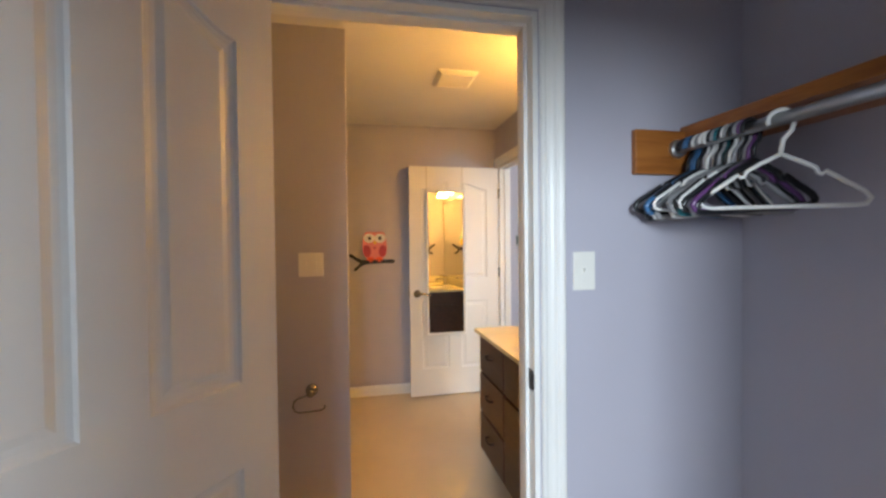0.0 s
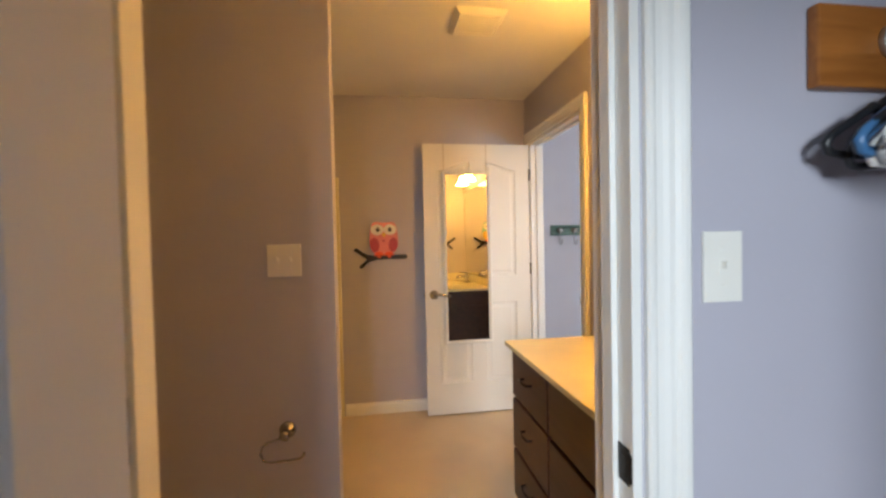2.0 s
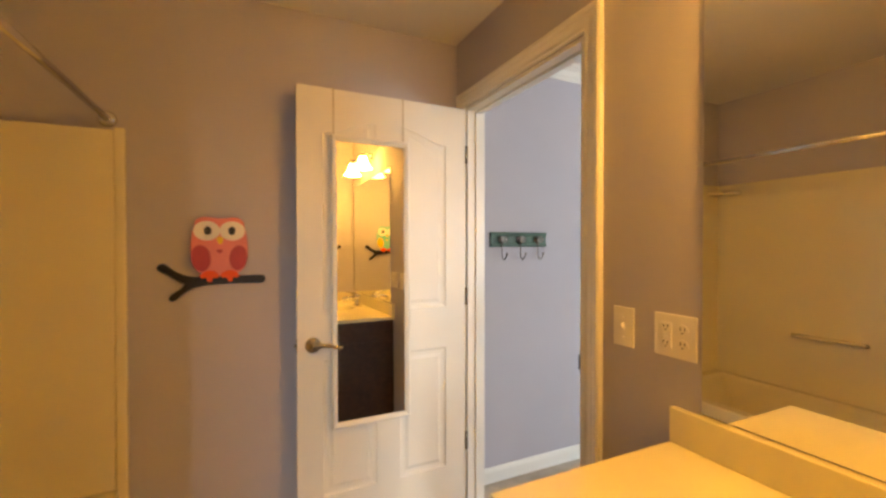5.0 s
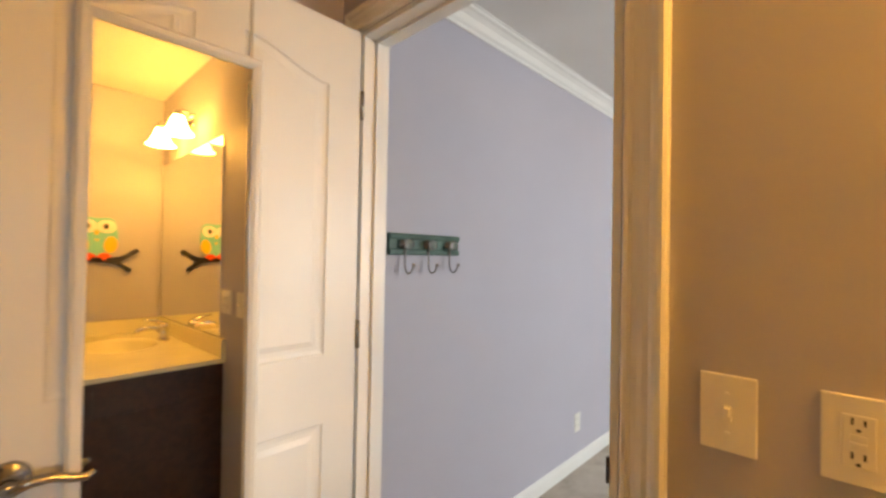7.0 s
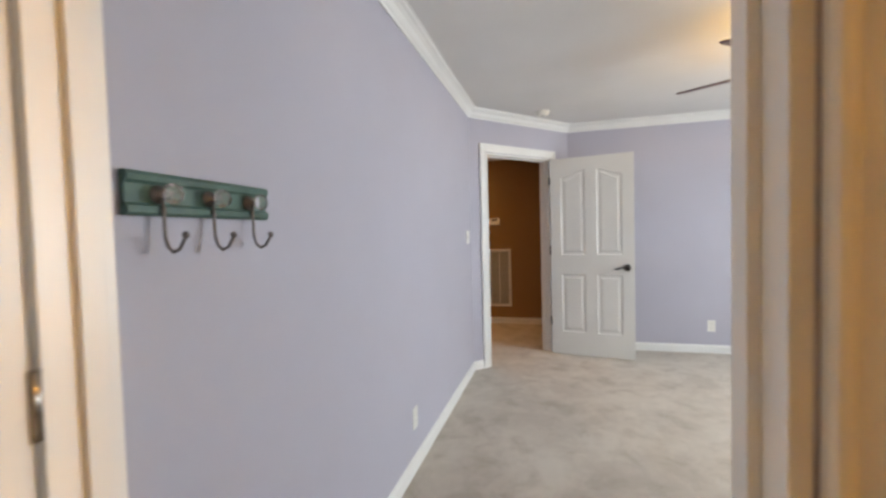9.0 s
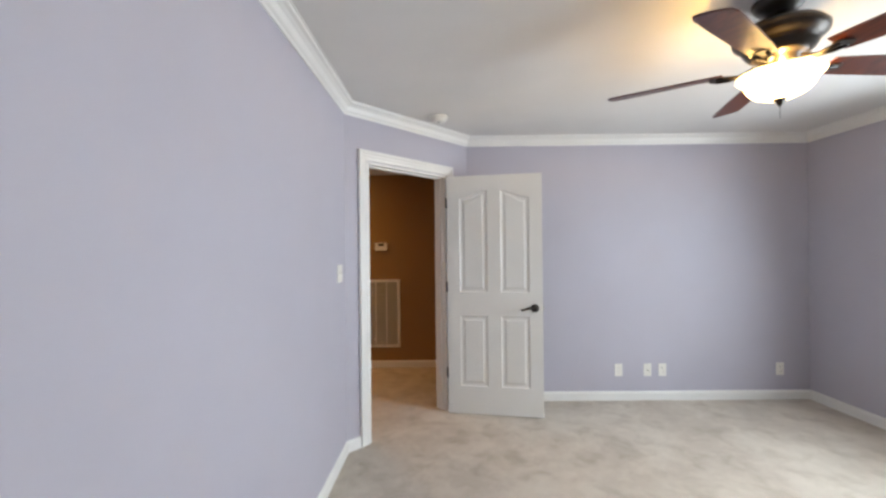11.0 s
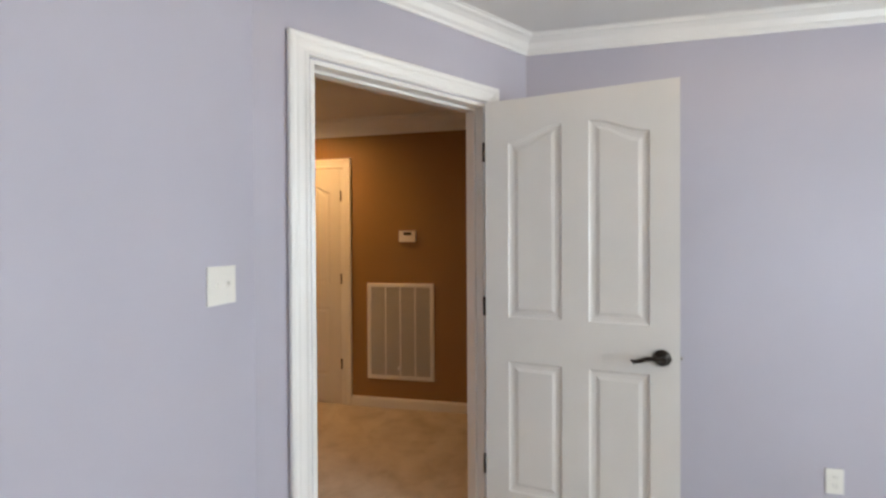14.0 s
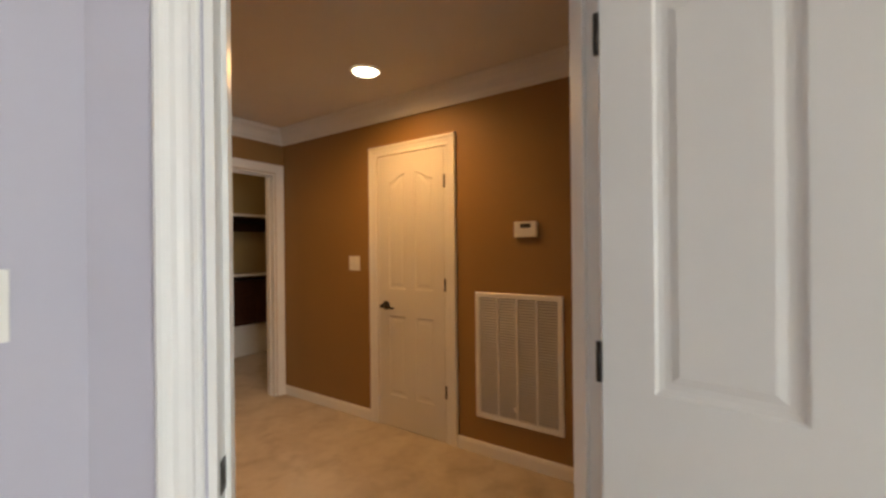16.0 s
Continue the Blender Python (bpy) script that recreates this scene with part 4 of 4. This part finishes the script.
KINDS = {"black": BLACKPL, "dark teal": TEALPL, "blue": BLUEPL, "white": WHITEPL, "purple": PURPLEPL, "smoky grey": GREYPL}
ORDER = ["black", "black", "blue", "blue", "black", "white", "smoky grey", "white", "white", "black", "smoky grey", "dark teal", "black", "white", "smoky grey", "black", "smoky grey", "purple", "black"]
for i, colour in enumerate(ORDER):
    hanger(KINDS[colour], colour + " plastic clothes hanger on the closet rod", 1.000 - i * 0.0125 - random.uniform(0, 0.004), random.uniform(-20, 8), random.choice((0.0045, 0.007, 0.009)), random.uniform(-6, 4))
hanger(WHITEPL, "white plastic clothes hanger, foremost on the rod", 0.694, -40, 0.0055, 1, 0.78)

# ---- bedroom: coat rack, fan, smoke alarm ----
rk = thing("coat_rack", face(1.722, NORTH, 1.385, 0, -1), "distressed green wooden rack with three glass-knobbed hooks", "coat rack")
b = bmesh.new()
pr = [(-0.042, 0.0), (-0.042, 0.014), (-0.036, 0.020), (-0.024, 0.020), (-0.018, 0.013), (0.018, 0.013), (0.024, 0.020), (0.034, 0.022), (0.042, 0.016), (0.042, 0.0)]
r0 = [b.verts.new((-0.192, -d, z)) for z, d in pr]
r1 = [b.verts.new((0.192, -d, z)) for z, d in pr]
for i in range(len(pr)):
    j = (i + 1) % len(pr)
    b.faces.new((r0[i], r0[j], r1[j], r1[i]))
b.faces.new(r0)
b.faces.new(r1[::-1])
part("board", b, GREEN, rk)
for x in (-0.125, 0.0, 0.125):
    b = bmesh.new()
    lathe(b, [(0.018, 0), (0.018, 0.004), (0.007, 0.008), (0.006, 0.024)], 16, Matrix.Translation((x, -0.013, 0.0)) @ Matrix.Rotation(radians(90), 4, "X"))
    tube(b, [(x, -0.024, -0.004), (x, -0.026, -0.045), (x, -0.027, -0.085), (x, -0.033, -0.104), (x, -0.046, -0.114), (x, -0.061, -0.108), (x, -0.072, -0.092), (x, -0.076, -0.084)], 0.0034, 10)
    lathe(b, [(0.002, -0.007), (0.006, -0.004), (0.007, 0), (0.006, 0.004), (0.002, 0.007)], 10, Matrix.Translation((x, -0.077, -0.081)))
    hk = part("hook", b, HOOKMETAL, rk, "dark bronze curved hook")
    b = bmesh.new()
    lathe(b, [(0.008, 0.022), (0.016, 0.027), (0.021, 0.036), (0.018, 0.046), (0.007, 0.050)], 8, Matrix.Translation((x, -0.013, 0.0)) @ Matrix.Rotation(radians(90), 4, "X"))
    for f in b.faces:
        f.smooth = False
    part("knob", b, CRYSTAL, hk, "faceted clear glass knob")

FAN = (3.66, 1.54)
fan = thing("ceiling_fan", Matrix.Translation((*FAN, CEIL)), "dark bronze ceiling fan with cherry blades and lit bowl", "ceiling fan")
b = bmesh.new()
lathe(b, [(0.097, -0.001), (0.096, -0.016), (0.078, -0.038), (0.050, -0.052), (0.034, -0.058)], 28)
part("canopy", b, BRONZE, fan)
b = bmesh.new()
lathe(b, [(0.030, -0.056), (0.030, -0.100)], 16)
part("down_rod", b, BRONZE, fan)
b = bmesh.new()
lathe(b, [(0.043, -0.096), (0.110, -0.102), (0.148, -0.118), (0.168, -0.143), (0.165, -0.162), (0.146, -0.180), (0.132, -0.192), (0.132, -0.198), (0.122, -0.203), (0.128, -0.208), (0.114, -0.214), (0.120, -0.219), (0.104, -0.226), (0.108, -0.231), (0.090, -0.240), (0.072, -0.252), (0.072, -0.284), (0.056, -0.290)], 36)
part("motor_housing", b, BRONZE, fan)
b = bmesh.new()
pr = [(0.061, -0.308), (0.138, -0.306), (0.152, -0.310), (0.154, -0.317), (0.142, -0.328), (0.130, -0.340), (0.123, -0.355), (0.112, -0.376), (0.090, -0.395), (0.062, -0.408), (0.030, -0.415), (0.005, -0.416)]
lathe(b, pr, 36)
part("glass_bowl", b, BOWL, fan, "lit frosted glass bowl")
b = bmesh.new()
lathe(b, [(0.026, -0.408), (0.024, -0.418), (0.011, -0.426), (0.013, -0.434), (0.004, -0.446)], 14)
tube(b, [(0.0, 0, -0.442), (0, 0.001, -0.495)], 0.0012, 6)
part("finial", b, BRONZE, fan)
FAN_TURN = -17
for i in range(5):
    a = radians(FAN_TURN + 72 * i)
    R = Matrix.Rotation(a, 4, "Z")
    b = bmesh.new()
    tube(b, [(0.085, 0, -0.264), (0.14, 0.0, -0.288), (0.18, 0.018, -0.288), (0.225, 0.022, -0.284)], 0.008, 8)
    tube(b, [(0.085, 0, -0.264), (0.14, 0.0, -0.288), (0.18, -0.018, -0.288), (0.225, -0.022, -0.284)], 0.008, 8)
    prism(b, ellipse(0.222, 0, 0.032, 0.040, 18), 0.005, Matrix.Translation((0, 0, -0.284)) @ Matrix.Rotation(radians(-90), 4, "X") @ Matrix.Translation((0, 0, 0)))
    b.transform(R)
    part("blade_arm", b, BRONZE, fan)
    b = bmesh.new()
    out = [(0.20, -0.052), (0.30, -0.060), (0.50, -0.068), (0.65, -0.070), (0.680, -0.060), (0.690, -0.030), (0.690, 0.030), (0.680, 0.060), (0.65, 0.070), (0.50, 0.068), (0.30, 0.060), (0.20, 0.052)]
    prism(b, out, 0.007, Matrix.Translation((0, 0, -0.276)) @ Matrix.Rotation(radians(-12), 4, "X") @ Matrix.Rotation(radians(-90), 4, "X"), 0.002)
    b.transform(R)
    part("blade", b, BLADEWOOD, fan, "cherry-brown wooden blade")

sm = thing("smoke_alarm", Matrix.Translation((5.13, 3.01, CEIL)), "round white smoke alarm on the ceiling", "smoke alarm")
b = bmesh.new()
lathe(b, [(0.070, -0.001), (0.070, -0.014), (0.066, -0.018), (0.060, -0.020), (0.058, -0.036), (0.050, -0.044), (0.02, -0.046)], 32)
part("body", b, PLATE, sm)
b = bmesh.new()
lathe(b, [(0.012, -0.0455), (0.012, -0.048), (0.010, -0.049)], 16)
part("test_button", b, NICKEL, sm)

# ---- hall ----
ts = thing("thermostat", face(6.912, 3.745, 1.455, -1, 0), "white plastic wall thermostat with dark display", "thermostat")
b = bmesh.new()
box(b, -0.072, -0.028, -0.045, 0.072, 0, 0.050, 0.005)
part("body", b, PLATE, ts)
b = bmesh.new()
box(b, -0.030, -0.0295, 0.012, 0.036, -0.0275, 0.036)
part("display", b, SLOT, ts)

GW, GH = 0.585, 0.815
gr = thing("return_air_grille", face(6.912, 3.815, 0.655, -1, 0), "large white metal return-air grille with horizontal louvres", "air grille")
b = bmesh.new()
rows = []
for a, y in ((0, 0.0), (0, 0.006), (0.006, 0.011), (0.030, 0.011), (0.034, 0.006), (0.034, 0.0015)):
    rows.append([b.verts.new((x * (GW / 2 - a), -y, z * (GH / 2 - a))) for x, z in ((-1, -1), (1, -1), (1, 1), (-1, 1))])
for r0, r1 in zip(rows, rows[1:]):
    for i in range(4):
        b.faces.new((r0[i], r0[(i + 1) % 4], r1[(i + 1) % 4], r1[i]))
part("frame", b, TRIM, gr)
b = bmesh.new()
box(b, -GW / 2 + 0.034, -0.0018, -GH / 2 + 0.034, GW / 2 - 0.034, -0.0008, GH / 2 - 0.034)
part("filter", b, GREYMETAL, gr, "grey filter behind the louvres")
iw = GW - 0.068
for i in range(3):
    x = -iw / 2 + iw * (i + 1) / 4
    b = bmesh.new()
    box(b, x - 0.0045, -0.0105, -GH / 2 + 0.034, x + 0.006, -0.002, GH / 2 - 0.034)
    part("mullion", b, TRIM, gr)
b = bmesh.new()
lathe(b, [(0.016, 0), (0.016, 0.004), (0.010, 0.006)], 14, Matrix.Translation((-0.01, -0.010, -GH / 2 + 0.10)) @ Matrix.Rotation(radians(90), 4, "X"))
part("latch", b, TRIM, gr, "small white turn latch")
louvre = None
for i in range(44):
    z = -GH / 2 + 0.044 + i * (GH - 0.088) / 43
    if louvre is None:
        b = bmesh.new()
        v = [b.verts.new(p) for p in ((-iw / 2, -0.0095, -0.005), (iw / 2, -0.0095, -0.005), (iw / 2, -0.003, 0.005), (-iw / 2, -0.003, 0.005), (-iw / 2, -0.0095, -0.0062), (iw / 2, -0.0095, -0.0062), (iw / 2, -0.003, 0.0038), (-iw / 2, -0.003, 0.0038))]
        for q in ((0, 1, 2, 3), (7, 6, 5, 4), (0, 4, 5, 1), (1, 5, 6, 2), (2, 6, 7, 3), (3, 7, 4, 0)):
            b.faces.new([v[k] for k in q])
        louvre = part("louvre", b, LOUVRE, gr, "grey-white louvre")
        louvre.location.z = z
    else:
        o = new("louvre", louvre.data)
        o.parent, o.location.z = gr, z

for x, y in ((6.40, 4.58), (5.72, 5.2)):
    dl = thing("recessed_downlight", Matrix.Translation((x, y, CEIL)), "round recessed ceiling downlight, lit", "ceiling light", "hall downlights")
    b = bmesh.new()
    lathe(b, [(0.098, -0.0005), (0.096, -0.006), (0.080, -0.008), (0.078, -0.004)], 32, cap=False)
    part("trim_ring", b, TRIM, dl)
    b = bmesh.new()
    lathe(b, [(0.079, -0.003), (0.079, -0.0045), (0.04, -0.005)], 32)
    part("lens", b, DISC, dl, "glowing lens")

# ---- storage room beyond the hall ----
for z in (1.05, 1.80):
    ws = thing("wall_shelf", Matrix.Translation((5.21, 7.74, z)), "dark wooden shelf with a white front edge", "shelf", "storage shelves")
    b = bmesh.new()
    box(b, 0, 0.014, -0.022, 2.98, 0.355, 0.0, 0.002)
    part("board", b, ESPRESSO, ws)
    b = bmesh.new()
    box(b, 0, 0.0, -0.026, 2.98, 0.013, 0.008, 0.003)
    part("front_edge", b, WHITEPL, ws, "white front edge")
    b = bmesh.new()
    tube(b, [(0.0, 0.09, -0.09), (2.98, 0.09, -0.09)], 0.016, 10)
    part("hanging_rod", b, BRONZE, ws)
    b = bmesh.new()
    box(b, 0, 0.335, -0.20, 2.98, 0.355, -0.023, 0.002)
    part("cleat", b, ESPRESSO, ws)
sc = thing("storage_cabinet", Matrix.Translation((5.21, 7.80, 0.0)), "low espresso-stained cabinet against the storage wall", "cabinet")
b = bmesh.new()
box(b, 0, 0.02, 0.40, 2.98, 0.285, 0.98, 0.003)
part("body", b, ESPRESSO, sc)
b = bmesh.new()
box(b, 0, 0.05, 0.007, 2.98, 0.285, 0.399, 0.002)
part("plinth", b, TRIM, sc, "white plinth")
for k in range(5):
    b = bmesh.new()
    box(b, 0.01 + k * 0.594, 0.0, 0.41, 0.594 + k * 0.594, 0.019, 0.97, 0.003)
    part("door", b, ESPRESSO, sc)

# ---- windows ----


def window(name, m, w, h):
    """Local x along the wall, y into the wall, z up from the sill."""
    root = thing(name, m, "white double-hung window with clear panes", "window", "", "structure")
    b = bmesh.new()
    for a in ((0, 0.06, 0, 0.05, 0.10, h), (w - 0.05, 0.06, 0, w, 0.10, h), (0.05, 0.06, 0, w - 0.05, 0.10, 0.05), (0.05, 0.06, h - 0.05, w - 0.05, 0.10, h), (0.05, 0.065, h / 2 - 0.02, w - 0.05, 0.095, h / 2 + 0.02)):
        box(b, *a, 0.003)
    part("window_frame", b, TRIM, root)
    b = bmesh.new()
    box(b, -0.06, -0.05, -0.03, w + 0.06, 0.058, -0.001, 0.004)
    part("window_sill", b, TRIM, root)
    for z0, z1 in ((0.05, h / 2 - 0.02), (h / 2 + 0.02, h - 0.05)):
        b = bmesh.new()
        box(b, 0.05, 0.078, z0, w - 0.05, 0.082, z1)
        p = part("pane", b, GLASS, root)
        p.visible_shadow = False
    return root


S = Matrix.Rotation(math.pi, 4, "Z")
window("window_1", Matrix.Translation((5.885 - 1.44, -0.38, 0.78)) @ S, 1.59, 1.34)
window("window_2", Matrix.Translation((1.43 - 1.63, -2.90, 1.05)) @ S, 0.70, 1.30)
